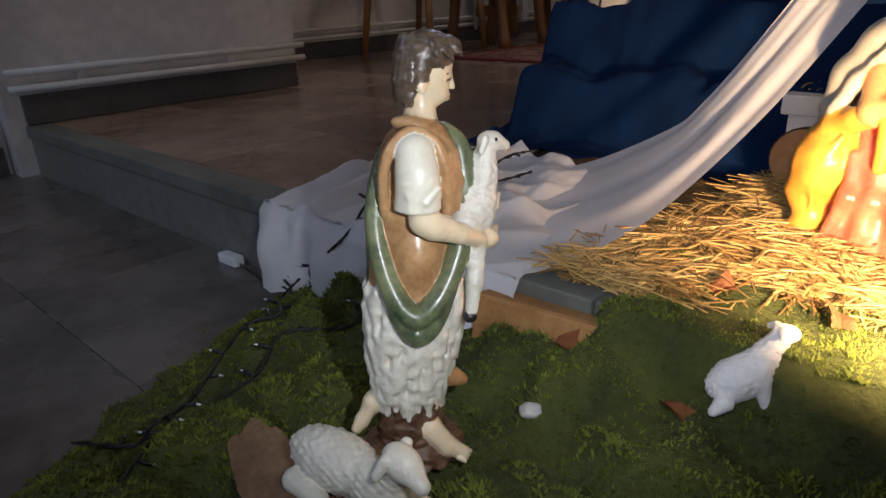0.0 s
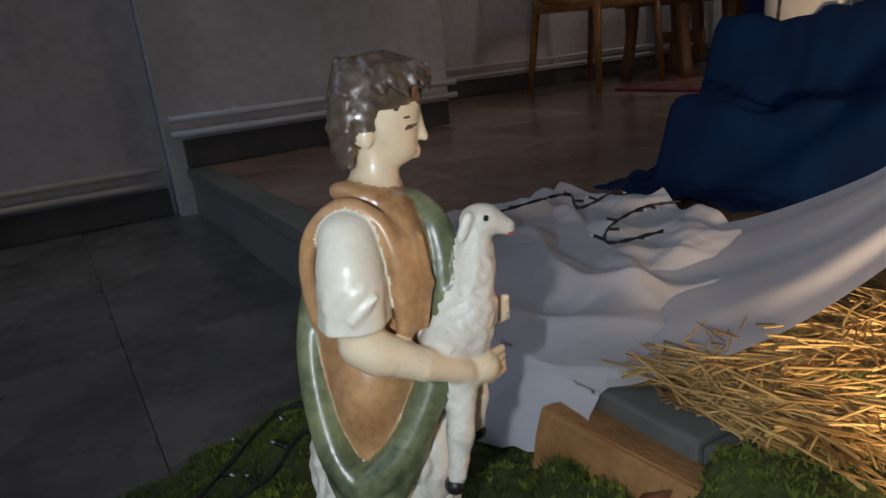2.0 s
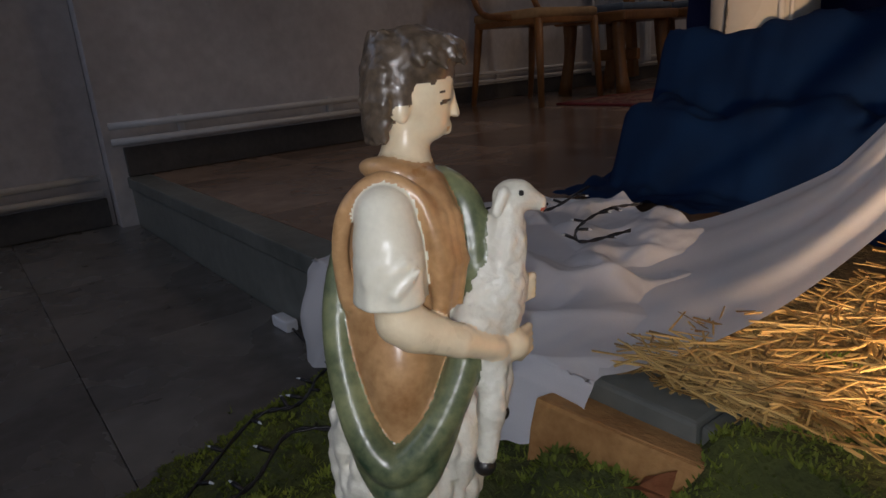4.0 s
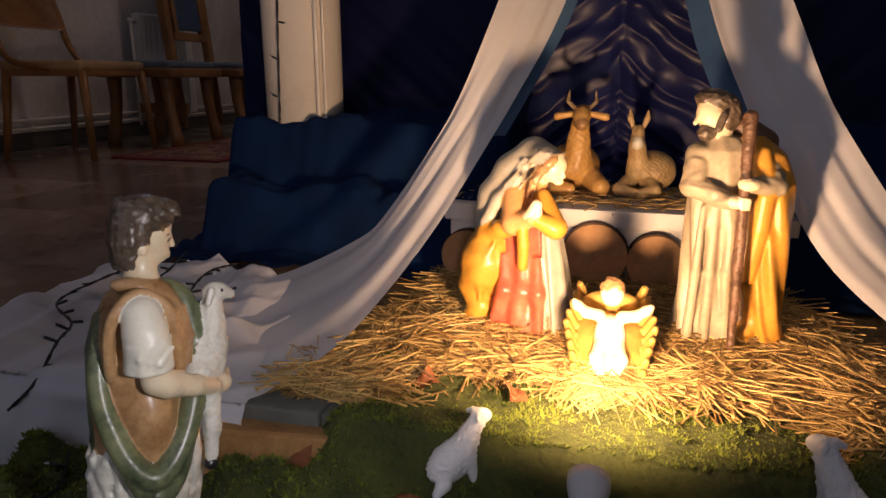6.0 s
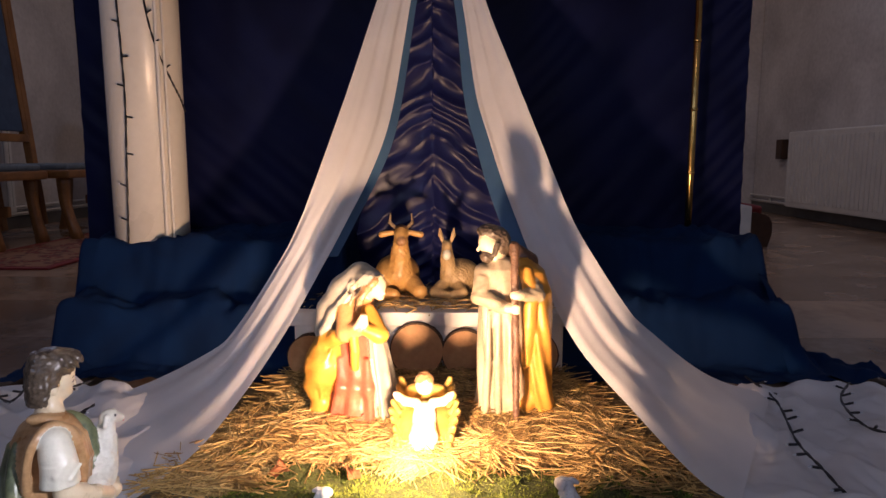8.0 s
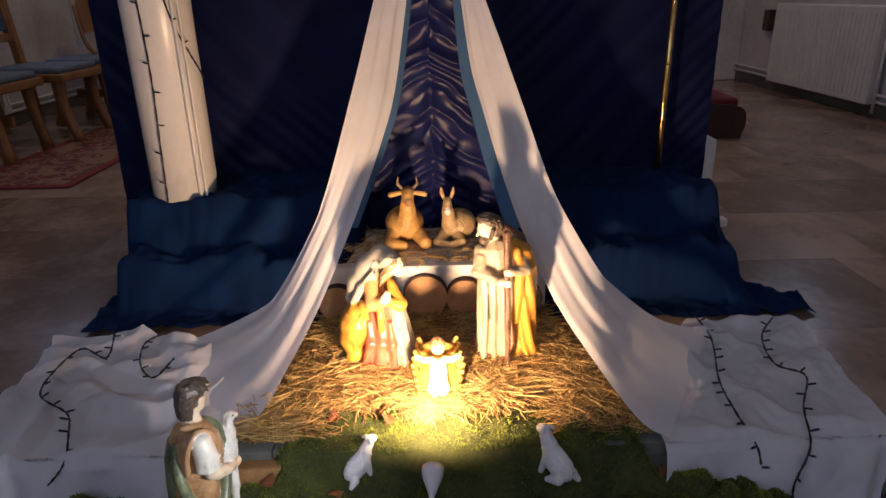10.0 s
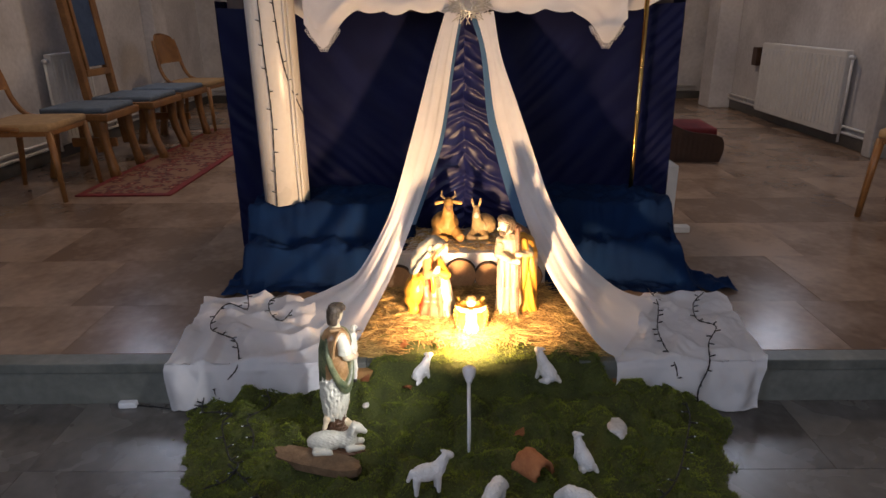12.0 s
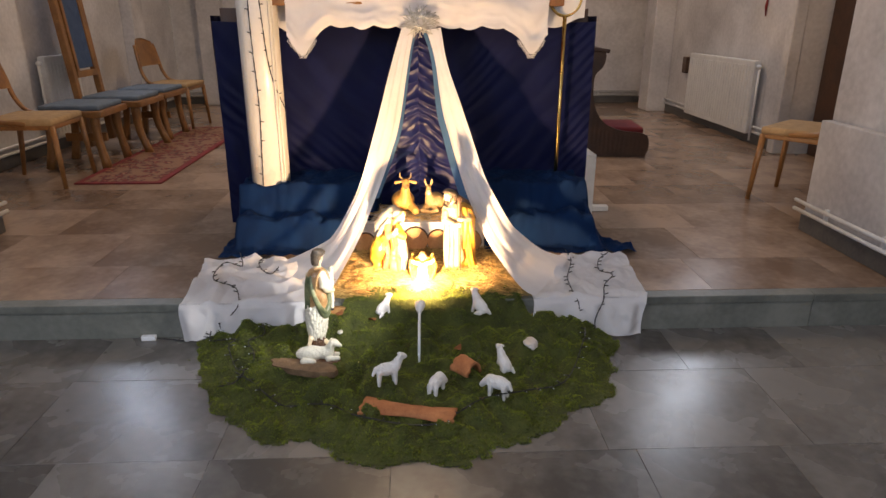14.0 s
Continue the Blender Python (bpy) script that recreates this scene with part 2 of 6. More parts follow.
class Clay:
    """Adds soft-blended solids on a grid and turns the sum into one closed mesh; each solid carries a paint number."""

    def __init__(self, lo, hi, step):
        self.lo, self.step = np.array(lo, dtype=float), step
        n = [int((b - a) / step) + 1 for a, b in zip(lo, hi)]
        ax = [a + step * np.arange(k) for a, k in zip(lo, n)]
        self.X, self.Y, self.Z = np.meshgrid(*ax, indexing="ij")
        self.d = np.full(self.X.shape, 9.0)
        self.raw = np.full(self.X.shape, 9.0)
        self.paint = np.zeros(self.X.shape, dtype=np.int32)

    def _cut(self, lo, hi):
        """The block of the grid between two corners."""
        n = self.d.shape
        return tuple(slice(max(0, int((l - o) / self.step) - 2), min(k, int((h - o) / self.step) + 4)) for l, h, o, k in zip(lo, hi, self.lo, n))

    def add(self, d, paint, k, s):
        old, raw = self.d[s], self.raw[s]
        h = np.clip(0.5 + 0.5 * (old - d) / k, 0, 1)
        self.d[s] = old * (1 - h) + d * h - k * h * (1 - h)
        near = d < raw
        self.paint[s][near] = paint
        self.raw[s] = np.minimum(raw, d)
        return self

    def ball(self, c, r, paint, k=0.004, rot=None, ripple=None):
        r = np.array(r if isinstance(r, (tuple, list)) else (r, r, r), dtype=float)
        reach = r.max() + k + 0.004 if rot is not None else r + k + 0.004
        c = np.array(c, dtype=float)
        s = self._cut(c - reach, c + reach)
        p = np.stack([self.X[s] - c[0], self.Y[s] - c[1], self.Z[s] - c[2]], axis=-1)
        if rot is not None:
            p = p @ np.array(Euler([radians(a) for a in rot]).to_matrix())
        q = np.sqrt(((p / r) ** 2).sum(-1))
        d = (q - 1) * (r.min() + np.median(r)) * 0.5
        if ripple:
            d = d + self.ripple(s, *ripple)
        return self.add(d, paint, k, s)

    def ripple(self, s, amount, scale):
        X, Y, Z = self.X[s] * scale, self.Y[s] * scale, self.Z[s] * scale
        return amount * (np.sin(X * 1.7 + 2.1 * np.sin(Z * 0.9 + Y)) * np.sin(Z * 1.3 + 1.7 * np.sin(Y * 1.1)) + 0.6 * np.sin(Y * 2.3 + X + 1.5 * np.sin(Z * 2.0)))

    def limb(self, pts, radii, paint, k=0.004, ripple=None):
        for (a, b, ra, rb) in zip(pts[:-1], pts[1:], radii[:-1], radii[1:]):
            a, b = np.array(a, float), np.array(b, float)
            reach = max(ra, rb) + k + 0.004
            s = self._cut(np.minimum(a, b) - reach, np.maximum(a, b) + reach)
            p = np.stack([self.X[s] - a[0], self.Y[s] - a[1], self.Z[s] - a[2]], axis=-1)
            ab = b - a
            t = np.clip((p @ ab) / (ab @ ab + 1e-12), 0, 1)
            d = np.linalg.norm(p - t[..., None] * ab, axis=-1) - (ra + (rb - ra) * t)
            if ripple:
                d = d + self.ripple(s, *ripple)
            self.add(d, paint, k, s)
        return self

    def robe(self, rows, paint, k=0.004, folds=(0, 0.0), twist=0.0, ripple=None):
        """Rows of z, cx, cy, rx, ry from the bottom up."""
        rows = np.array(rows, dtype=float)
        m = k + 0.012
        lo = ((rows[:, 1] - rows[:, 3] * 1.2).min() - m, (rows[:, 2] - rows[:, 4] * 1.2).min() - m, rows[0, 0] - m)
        hi = ((rows[:, 1] + rows[:, 3] * 1.2).max() + m, (rows[:, 2] + rows[:, 4] * 1.2).max() + m, rows[-1, 0] + m)
        s = self._cut(lo, hi)
        Z = self.Z[s]
        z = np.clip(Z, rows[0, 0], rows[-1, 0])
        cx, cy, rx, ry = (np.interp(z, rows[:, 0], rows[:, j]) for j in range(1, 5))
        px, py = self.X[s] - cx, self.Y[s] - cy
        if folds[0]:
            th = np.arctan2(py / ry, px / rx)
            w = 1 + folds[1] * np.sin(folds[0] * th + twist * Z * 40 + 0.8 * np.sin(3 * th)) * np.clip((rows[-1, 0] - Z) / (rows[-1, 0] - rows[0, 0]) + 0.25, 0, 1)
            rx, ry = rx * w, ry * w
        d = (np.sqrt((px / rx) ** 2 + (py / ry) ** 2) - 1) * np.minimum(rx, ry)
        d = np.maximum(d, np.maximum(Z - rows[-1, 0], rows[0, 0] - Z))
        if ripple:
            d = d + self.ripple(s, *ripple)
        return self.add(d, paint, k, s)

    def build(self, name, mats):
        f = self.d
        inside = f < 0
        core = [slice(0, -1)] * 3
        shape = tuple(s - 1 for s in f.shape)
        acc, cnt = np.zeros(shape + (3,)), np.zeros(shape)
        corner = {}
        for c in np.ndindex(2, 2, 2):
            sl = tuple(slice(o, o + n) for o, n in zip(c, shape))
            corner[c] = f[sl]
        for c in np.ndindex(2, 2, 2):
            for ax in range(3):
                if c[ax]:
                    continue
                e = list(c)
                e[ax] = 1
                a, b = corner[c], corner[tuple(e)]
                cross = (a < 0) != (b < 0)
                t = np.where(cross, a / np.where(cross, a - b, 1.0), 0.0)
                for j in range(3):
                    acc[..., j] += np.where(cross, c[j] + (t if j == ax else 0.0), 0.0)
                cnt += cross
        has = cnt > 0
        index = np.full(shape, -1, dtype=np.int64)
        index[has] = np.arange(has.sum())
        ijk = np.argwhere(has)
        verts = self.lo + self.step * (ijk + acc[has] / cnt[has][:, None])
        faces, paints = [], []
        for ax in range(3):
            lo = [slice(None)] * 3
            hi = [slice(None)] * 3
            lo[ax], hi[ax] = slice(0, -1), slice(1, None)
            a, b = inside[tuple(lo)], inside[tuple(hi)]
            pts = np.argwhere(a != b)
            u, v = (ax + 1) % 3, (ax + 2) % 3
            ok = (pts[:, u] > 0) & (pts[:, v] > 0) & (pts[:, u] < shape[u]) & (pts[:, v] < shape[v])
            pts = pts[ok]
            q = []
            for du, dv in ((-1, -1), (0, -1), (0, 0), (-1, 0)):
                s = pts.copy()
                s[:, u] += du
                s[:, v] += dv
                q.append(index[s[:, 0], s[:, 1], s[:, 2]])
            q = np.stack(q, axis=1)
            flip = ~a[tuple(pts.T)]
            q[flip] = q[flip][:, ::-1]
            faces.append(q)
            nxt = pts.copy()
            nxt[:, ax] += flip
            paints.append(self.paint[tuple(nxt.T)])
        faces, paints = np.vstack(faces), np.concatenate(paints)
        good = (faces >= 0).all(1)
        faces, paints = faces[good], paints[good]
        me = bpy.data.meshes.new(name)
        me.vertices.add(len(verts))
        me.vertices.foreach_set("co", verts.ravel())
        me.loops.add(faces.size)
        me.loops.foreach_set("vertex_index", faces.ravel().astype(np.int32))
        me.polygons.add(len(faces))
        me.polygons.foreach_set("loop_start", np.arange(0, faces.size, 4, dtype=np.int32))
        for m in mats:
            me.materials.append(m)
        me.polygons.foreach_set("material_index", paints.astype(np.int32))
        me.polygons.foreach_set("use_smooth", np.ones(len(faces), dtype=bool))
        me.update(calc_edges=True)
        return new(name, me)

# ---- the room ----


def wall(name, x0, x1, y0, y1, z0=0.0, z1=TOP, holes=(), label="plain pale plaster church wall with faint stains"):
    """A wall block; holes (along the longer side: a0, a1, z0, z1) go right through it."""
    bm = bmesh.new()
    along_x = (x1 - x0) > (y1 - y0)
    a0, a1 = (x0, x1) if along_x else (y0, y1)
    cuts = sorted({a0, a1, *[h[0] for h in holes], *[h[1] for h in holes]})
    for a, b in zip(cuts[:-1], cuts[1:]):
        spans = [(z0, z1)]
        for h in holes:
            if h[0] <= a and b <= h[1]:
                spans = [(z0, h[2]), (h[3], z1)]
        for s, e in spans:
            if along_x:
                box((b - a, y1 - y0, e - s), ((a + b) / 2, (y0 + y1) / 2, (s + e) / 2), bm=bm)
            else:
                box((x1 - x0, b - a, e - s), ((x0 + x1) / 2, (a + b) / 2, (s + e) / 2), bm=bm)
    return tagged(part(name, bm, M_WALL), label, "wall", kind="structure")


# the opening is made for the added side lamp, out of view
wall("wall_nave_left", XL - 0.3, XL, YN, -0.077, holes=((-3.25, -2.15, 1.55, 3.25),))
wall("pier_left", XL - 0.78, XL + 0.07, -0.075, 0.93, label="pale plaster pier at the edge of the raised chancel")
wall("wall_nave_right", XR + 0.01, XR + 0.3, YN, 0.0)
wall("pier_right", XR + 0.02, XR + 0.9, 0.002, 0.82, label="pale plaster pier at the edge of the raised chancel")
wall("wall_chancel_left", RL - 0.3, RL, 0.932, YB, holes=((3.25, 3.95, 2.0, 3.5),))
wall("wall_chancel_right", RR, RR + 0.3, 2.80, YB, holes=((3.35, 4.05, 2.0, 3.5),))
wall("wall_doorway_right", RR + 0.25, RR + 0.5, 0.822, 2.798)
wall("wall_back", RL, RR, YB + 0.002, YB + 0.3)
wall("wall_nave_end", XL, XR, YN - 0.3, YN - 0.002, holes=((-0.9, 1.1, 1.6, 3.9),))
tagged(part("ceiling", box((RR - RL + 1.6, YB - YN + 0.8, 0.2), ((RL + RR) / 2, (YB + YN) / 2, TOP + 0.102)), M_CEIL), "plain pale plaster ceiling over the whole room", "ceiling", kind="structure")

# dado on the right pier, a slightly proud lower band
tagged(part("dado_right", box((0.05, 0.815, 0.57), (XR - 0.012, 0.41, P + 0.287), bevel=0.006), M_WALL), "plaster dado band on the lower pier", "dado", kind="structure")
# dark door seen past the right wall
door = empty("door_1", (RR + 0.22, 2.45, P))
part("door_leaf", box((0.05, 0.62, 2.05), (0, 0, 1.03), bevel=0.004), M_DARKWOOD, door)
part("door_handle", box((0.09, 0.02, 0.02), (-0.06, -0.22, 1.02), bevel=0.004), M_BRASS, door, "small brass door handle")
tagged(door, "dark brown wooden door standing in a pale reveal", "door", kind="structure")


def skirting(name, a, b, z, out):
    """Dark stone skirting and two white heating pipes along the foot of a wall from a to b; out points into the room."""
    a, b, o = Vector((*a, z)), Vector((*b, z)), Vector((*out, 0))
    mid, d = (a + b) / 2, b - a
    rz = math.degrees(math.atan2(d.y, d.x))
    ob = part(name, box((d.length, 0.014, 0.085), mid + o * 0.008 + Vector((0, 0, 0.0435)), bevel=0.003, rz=rz), M_SKIRT)
    tagged(ob, "dark stone skirting along the foot of the wall", "skirting", kind="structure")


def pipes(a, b, z, out):
    a, b, o = Vector((*a, z)), Vector((*b, z)), Vector((*out, 0))
    th = empty("heating_pipes", (0, 0, 0))
    for h in (0.105, 0.150):
        up = Vector((0, 0, h))
        tube("pipe", [a + o * 0.026 + up, (a + b) / 2 + o * 0.027 + up, b + o * 0.026 + up], 0.0105, M_PIPE, th)
    d = b - a
    for i in range(max(2, int(d.length / 0.8))):
        p = a + d * ((i + 0.4) / max(2, int(d.length / 0.8)))
        part("bracket", box((0.018, 0.018, 0.075), p + o * 0.012 + Vector((0, 0, 0.128)), bevel=0.003), M_PIPE, th)
    tagged(th, "pair of white painted heating pipes along the wall", "pipe")


skirting("baseboard_nave_left", (XL, -3.4), (XL, -0.09), F, (1, 0))
skirting("baseboard_pier_left", (XL + 0.07, -0.03), (XL + 0.07, 0.92), P, (1, 0))
skirting("baseboard_pier_left_end", (XL + 0.05, 0.93), (RL, 0.93), P, (0, 1))
skirting("baseboard_chancel_left", (RL, 0.95), (RL, YB), P, (1, 0))
skirting("baseboard_back", (RL, YB), (RR, YB), P, (0, -1))
skirting("baseboard_chancel_right", (RR, YB), (RR, 2.82), P, (-1, 0))
skirting("baseboard_pier_right", (XR - 0.042, 0.01), (XR - 0.042, 0.81), P, (-1, 0))
skirting("baseboard_pier_right_end", (XR, 0.82), (XR + 0.6, 0.82), P, (0, 1))
skirting("baseboard_nave_right", (XR + 0.01, -3.4), (XR + 0.01, -0.02), F, (-1, 0))
pipes((XL, -2.4), (XL, -0.10), F, (1, 0))
pipes((XL + 0.07, -0.06), (XL + 0.07, 0.95), P, (1, 0))
pipes((XR - 0.042, 0.02), (XR - 0.042, 0.86), P, (-1, 0))
pipes((RL, 0.97), (RL, YB - 0.03), P, (1, 0))
pipes((RR, YB - 0.03), (RR, 2.85), P, (-1, 0))
pipes((RL + 0.1, YB), (RR - 0.1, YB), P, (0, -1))
# shallow pilasters on the chancel walls
for n, (x, y, sx, sy) in enumerate(((RL + 0.06, 4.95, 0.12, 0.3), (RR - 0.12, 5.55, 0.24, 0.3), (RL + 0.5, YB - 0.06, 0.3, 0.12), (RR - 0.03, 2.84, 0.1, 0.1))):
    tagged(part("pilaster_%d" % (n + 1), box((sx, sy, TOP - P), (x, y, (TOP + P) / 2 + 0.001), bevel=0.012), M_WALL), "shallow pale plaster pilaster on the wall", "pilaster", kind="structure")


def window_unit(name, x, y0, y1, z0, z1, rz):
    w = empty(name, (x, (y0 + y1) / 2, (z0 + z1) / 2), rz)
    h, d = (z1 - z0) / 2, (y1 - y0) / 2
    bm = bmesh.new()
    for s in (-1, 1):
        box((0.06, 0.06, 2 * h), (0, s * (d - 0.03), 0), 0.004, bm=bm)
        box((0.06, 2 * d - 0.12, 0.06), (0, 0, s * (h - 0.03)), 0.004, bm=bm)
    box((0.04, 0.03, 2 * h - 0.12), (0, 0, 0), bm=bm)
    part("window_frame", bm, M_PIPE, w)
    return tagged(w, "tall narrow white-framed church window", "window", kind="structure")


window_unit("window_1", RL - 0.2, 3.25, 3.95, 2.0, 3.5, 0)
window_unit("window_2", RR + 0.2, 3.35, 4.05, 2.0, 3.5, 0)
# unseen side window, made up to go with the fill lamp in its opening
window_unit("added_side_window", XL - 0.2, -3.25, -2.15, 1.55, 3.25, 0)
window_unit("window_3", 0.1, YN - 0.2 - 1.0, YN - 0.2 + 1.0, 1.6, 3.9, 90).matrix_world = pose(0.1, YN - 0.2, 2.75, 0, 0, 90)

# ---- the altar ----
AX0, AX1, AY, AT = -0.785, 1.10, 1.0, 1.345
altar = empty("altar", (0, 0, 0))
part("body", box((AX1 - AX0 - 0.06, 0.62, AT - P - 0.06), ((AX0 + AX1) / 2, AY + 0.36, (AT + P) / 2 - 0.03)), M_DARKWOOD, altar)
part("table_top", box((1.46, 0.88, 0.05), ((AX0 + AX1) / 2, AY + 0.215, AT - 0.027), bevel=0.006), M_WOOD, altar)
tagged(altar, "wooden altar table wholly covered by navy cloth", "altar")


def hanging(name, x0, x1, ztop, zbot, y, fold, seed, material, label, diag=0.0, sag=0.0, n=150, m=90, category="cloth"):
    """A cloth hung before the altar, with fine slanting folds and a sagging top edge."""
    xs, us = np.linspace(x0, x1, n), np.linspace(0, 1, m)
    v = []
    for x in xs:
        for u in us:
            s = (x - x0) / (x1 - x0)
            z1 = ztop - sag * math.sin(math.pi * s)
            z = z1 + (zbot - z1) * u
            f = fbm(x * 2.0 + seed, z * 2.0, seed, 3) * 0.5 + math.sin((abs(x - CX) * 0.50 - diag * z) * 190 + 7 * fbm(x * 2, z * 2, seed + 5, 2)) * max(0.04, 0.12 + 0.75 * fbm(x * 2.2, z * 2.2, seed + 9, 2)) + 0.30 * math.sin((abs(x - CX) * 0.62 - diag * z) * 71 + 5 * fbm(x * 1.5, z * 1.5, seed + 2, 2))
            v.append((x, y - fold * (f + 0.6) - 0.02 * u * u, z))
    ob = mesh_ob(name, v, grid_faces(n, m), material, smooth=True)
    return tagged(ob, label, category)


hanging("altar_cloth", AX0, AX1, 1.225, P + 0.02, AY, 0.0055, 1.0, M_NAVY, "dark navy cloth hung across the altar front in slanting folds", diag=0.55, sag=0.025, n=330, m=150)
side = hanging("altar_cloth", 0.0, 0.66, 1.25, P + 0.01, 0.0, 0.009, 3.0, M_NAVY, "dark navy cloth hung down the altar's side", n=60, m=60)
side.matrix_world = pose(AX0 - 0.01, AY + 0.0, 0, 0, 0, 90)
side2 = hanging("altar_cloth", 0.0, 0.66, 1.25, P + 0.01, 0.0, 0.009, 13.0, M_NAVY, "dark navy cloth hung down the altar's side", n=60, m=60)
side2.matrix_world = pose(AX1 + 0.01, AY + 0.66, 0, 0, 0, -90)

# gathered satin between the drapes: folds rise from a middle seam
v = []
nu, nv = 130, 260
for i in range(nu):
    for j in range(nv):
        u, w = i / (nu - 1) * 2 - 1, j / (nv - 1)
        z = 1.20 - w * (1.20 - P - 0.01)
        wide = 0.07 + 0.19 * w ** 0.85
        x = CX + u * wide
        a = abs(u) * wide
        ph = z * (112 if x < CX else 121) + a * 78 + 5.0 * fbm(x * 4, z * 5, 2.0, 3)
        f = (1 - 1.6 * abs(math.sin(ph / 2))) * (0.6 + 0.6 * fbm(x * 4, z * 9, 8.0, 2)) * math.exp(-a * 2.2) + 0.5 * math.sin(z * 47 + a * 30 + 5 * fbm(x * 3, z * 3, 1.0, 3))
        v.append((x, AY - 0.040 - 0.0095 * f - 0.006 * math.exp(-(a / 0.016) ** 2) + 0.007 * fbm(x * 6, z * 6, 4.0, 2), z))
tagged(mesh_ob("satin_cloth", v, grid_faces(nu, nv), M_SATIN, smooth=True), "shiny navy satin gathered along a middle seam", "cloth")

# white altar linen with a lace hem hanging over the front edge
linen = empty("altar_linen", (0, 0, 0))
nu, nv = 180, 26
v = []
for i in range(nu):
    for j in range(nv):
        s, w = i / (nu - 1), j / (nv - 1)
        x = -0.385 + s * 1.20
        drop = 0.150 + 0.115 * math.exp(-((s - 0.06) / 0.05) ** 2) + 0.115 * math.exp(-((s - 0.94) / 0.05) ** 2) + 0.012 * abs(math.sin(s * 38)) + 0.02 * fbm(x * 5, 0.3, 1.0, 2)
        y = AY - 0.235 - 0.012 * math.sin(x * 21 + 2 * w) * w - 0.016 * fbm(x * 4, w * 2, 2.0, 3)
        v.append((x, y, AT + 0.008 - w * drop))
part_front = mesh_ob("front_fall", v, grid_faces(nu, nv), M_WHITE, linen, smooth=True)
v = []
nv = 14
for i in range(nu):
    for j in range(nv):
        x = -0.385 + i / (nu - 1) * 1.20
        v.append((x, AY - 0.235 + j / (nv - 1) * 0.87, AT + 0.006 + 0.002 * math.sin(x * 30)))
mesh_ob("top_sheet", v, grid_faces(nu, nv), M_WHITE, linen, smooth=True)
tagged(linen, "white altar linen with a scalloped lace hem", "tablecloth")


def lace(x, z0, w, h, seed):
    """An openwork corner: small rings and bars of thread."""
    rng = random.Random(seed)
    verts, faces = [], []
    for r in range(int(h / 0.010)):
        half = w / 2 * (1 - r * 0.010 / h) + 0.006
        k = max(1, int(half * 2 / 0.011))
        for c in range(k):
            cx = x + (c - (k - 1) / 2) * 0.011 + rng.uniform(-0.0015, 0.0015)
            cz = z0 - r * 0.010
            ring = [(cx + 0.0050 * math.cos(a), AY - 0.247, cz + 0.0050 * math.sin(a)) for a in np.linspace(0, 2 * math.pi, 7)]
            tv, tf = tube_mesh(ring, 0.0013, 3, False)
            o = len(verts)
            verts += tv
            faces += [tuple(i + o for i in f) for f in tf]
    return mesh_ob("lace_corner", verts, faces, M_WHITE, linen)


lace(-0.315, AT - 0.205, 0.13, 0.085, 1)
lace(0.737, AT - 0.205, 0.13, 0.085, 2)
v = []
for i in range(40):
    for j in range(16):
        s, w = i / 39, j / 15
        x = -0.50 + s * 0.17
        v.append((x, AY - 0.075 - 0.012 * math.sin(x * 40 + w), AT + 0.003 - w * (0.145 + 0.05 * s + 0.015 * math.sin(x * 30))))
tagged(mesh_ob("under_cloth", v, grid_faces(40, 16), M_WHITE, smooth=True), "white under-cloth showing at the end of the altar", "tablecloth")
v = []
for i in range(40):
    for j in range(16):
        s, w = i / 39, j / 15
        x = 0.74 + s * 0.28
        v.append((x, AY - 0.085 - 0.010 * math.sin(x * 40 + w), AT + 0.003 - w * (0.165 - 0.05 * s + 0.012 * math.sin(x * 30))))
tagged(mesh_ob("under_cloth", v, grid_faces(40, 16), M_WHITE, smooth=True), "white under-cloth showing at the end of the altar", "tablecloth")

# white column and brass pole
col = empty("column", (-0.524, 0.825, P))
bm = bmesh.new()
bmesh.ops.create_cone(bm, cap_ends=True, segments=48, radius1=0.092, radius2=0.092, depth=1.9, matrix=pose(0, 0, 1.0))
part("shaft", bm, M_COLUMN, col, smooth=True)
bm = bmesh.new()
bmesh.ops.create_cone(bm, cap_ends=True, segments=40, radius1=0.13, radius2=0.12, depth=0.05, matrix=pose(0, 0, 0.026))
part("base", bm, M_COLUMN, col)
tube("conduit", [(0.069, -0.072, 0.05), (0.069, -0.072, 0.6), (0.069, -0.072, 1.2), (0.069, -0.072, 1.93)], 0.0055, M_COLUMN, col, "thin conduit clipped to the shaft")
tube("conduit", [(0.080, -0.058, 0.05), (0.080, -0.058, 0.6), (0.080, -0.058, 1.2), (0.080, -0.058, 1.93)], 0.004, M_COLUMN, col)
tagged(col, "smooth cream-white round column with thin conduits", "column")
pole = empty("candle_stand", (0.922, 0.910, P))
tube("pole", [(0, 0, 0.02), (0, 0, 0.5), (0, 0, 1.06)], 0.0095, M_BRASS, pole, sides=14)
for z in (0.45, 0.62, 0.80):
    tube("collar", [(0, 0, z - 0.004), (0, 0, z + 0.004)], 0.0115, M_BRASS, pole, sides=14)
bm = bmesh.new()
bmesh.ops.create_cone(bm, cap_ends=True, segments=32, radius1=0.11, radius2=0.09, depth=0.02, matrix=pose(0, 0, 0.011))
part("foot", bm, M_BRASS, pole)
ring = [(0.075 * math.cos(a), 0.0, 1.145 + 0.085 * math.sin(a)) for a in np.linspace(math.pi, 2 * math.pi, 18)]
tube("arm", ring, 0.007, M_BRASS, pole, "curved brass arm of the stand")
for s in (-1, 1):
    bm = bmesh.new()
    bmesh.ops.create_cone(bm, cap_ends=True, segments=20, radius1=0.012, radius2=0.028, depth=0.02, matrix=pose(s * 0.075, 0, 1.155))
    part("drip_pan", bm, M_BRASS, pole)
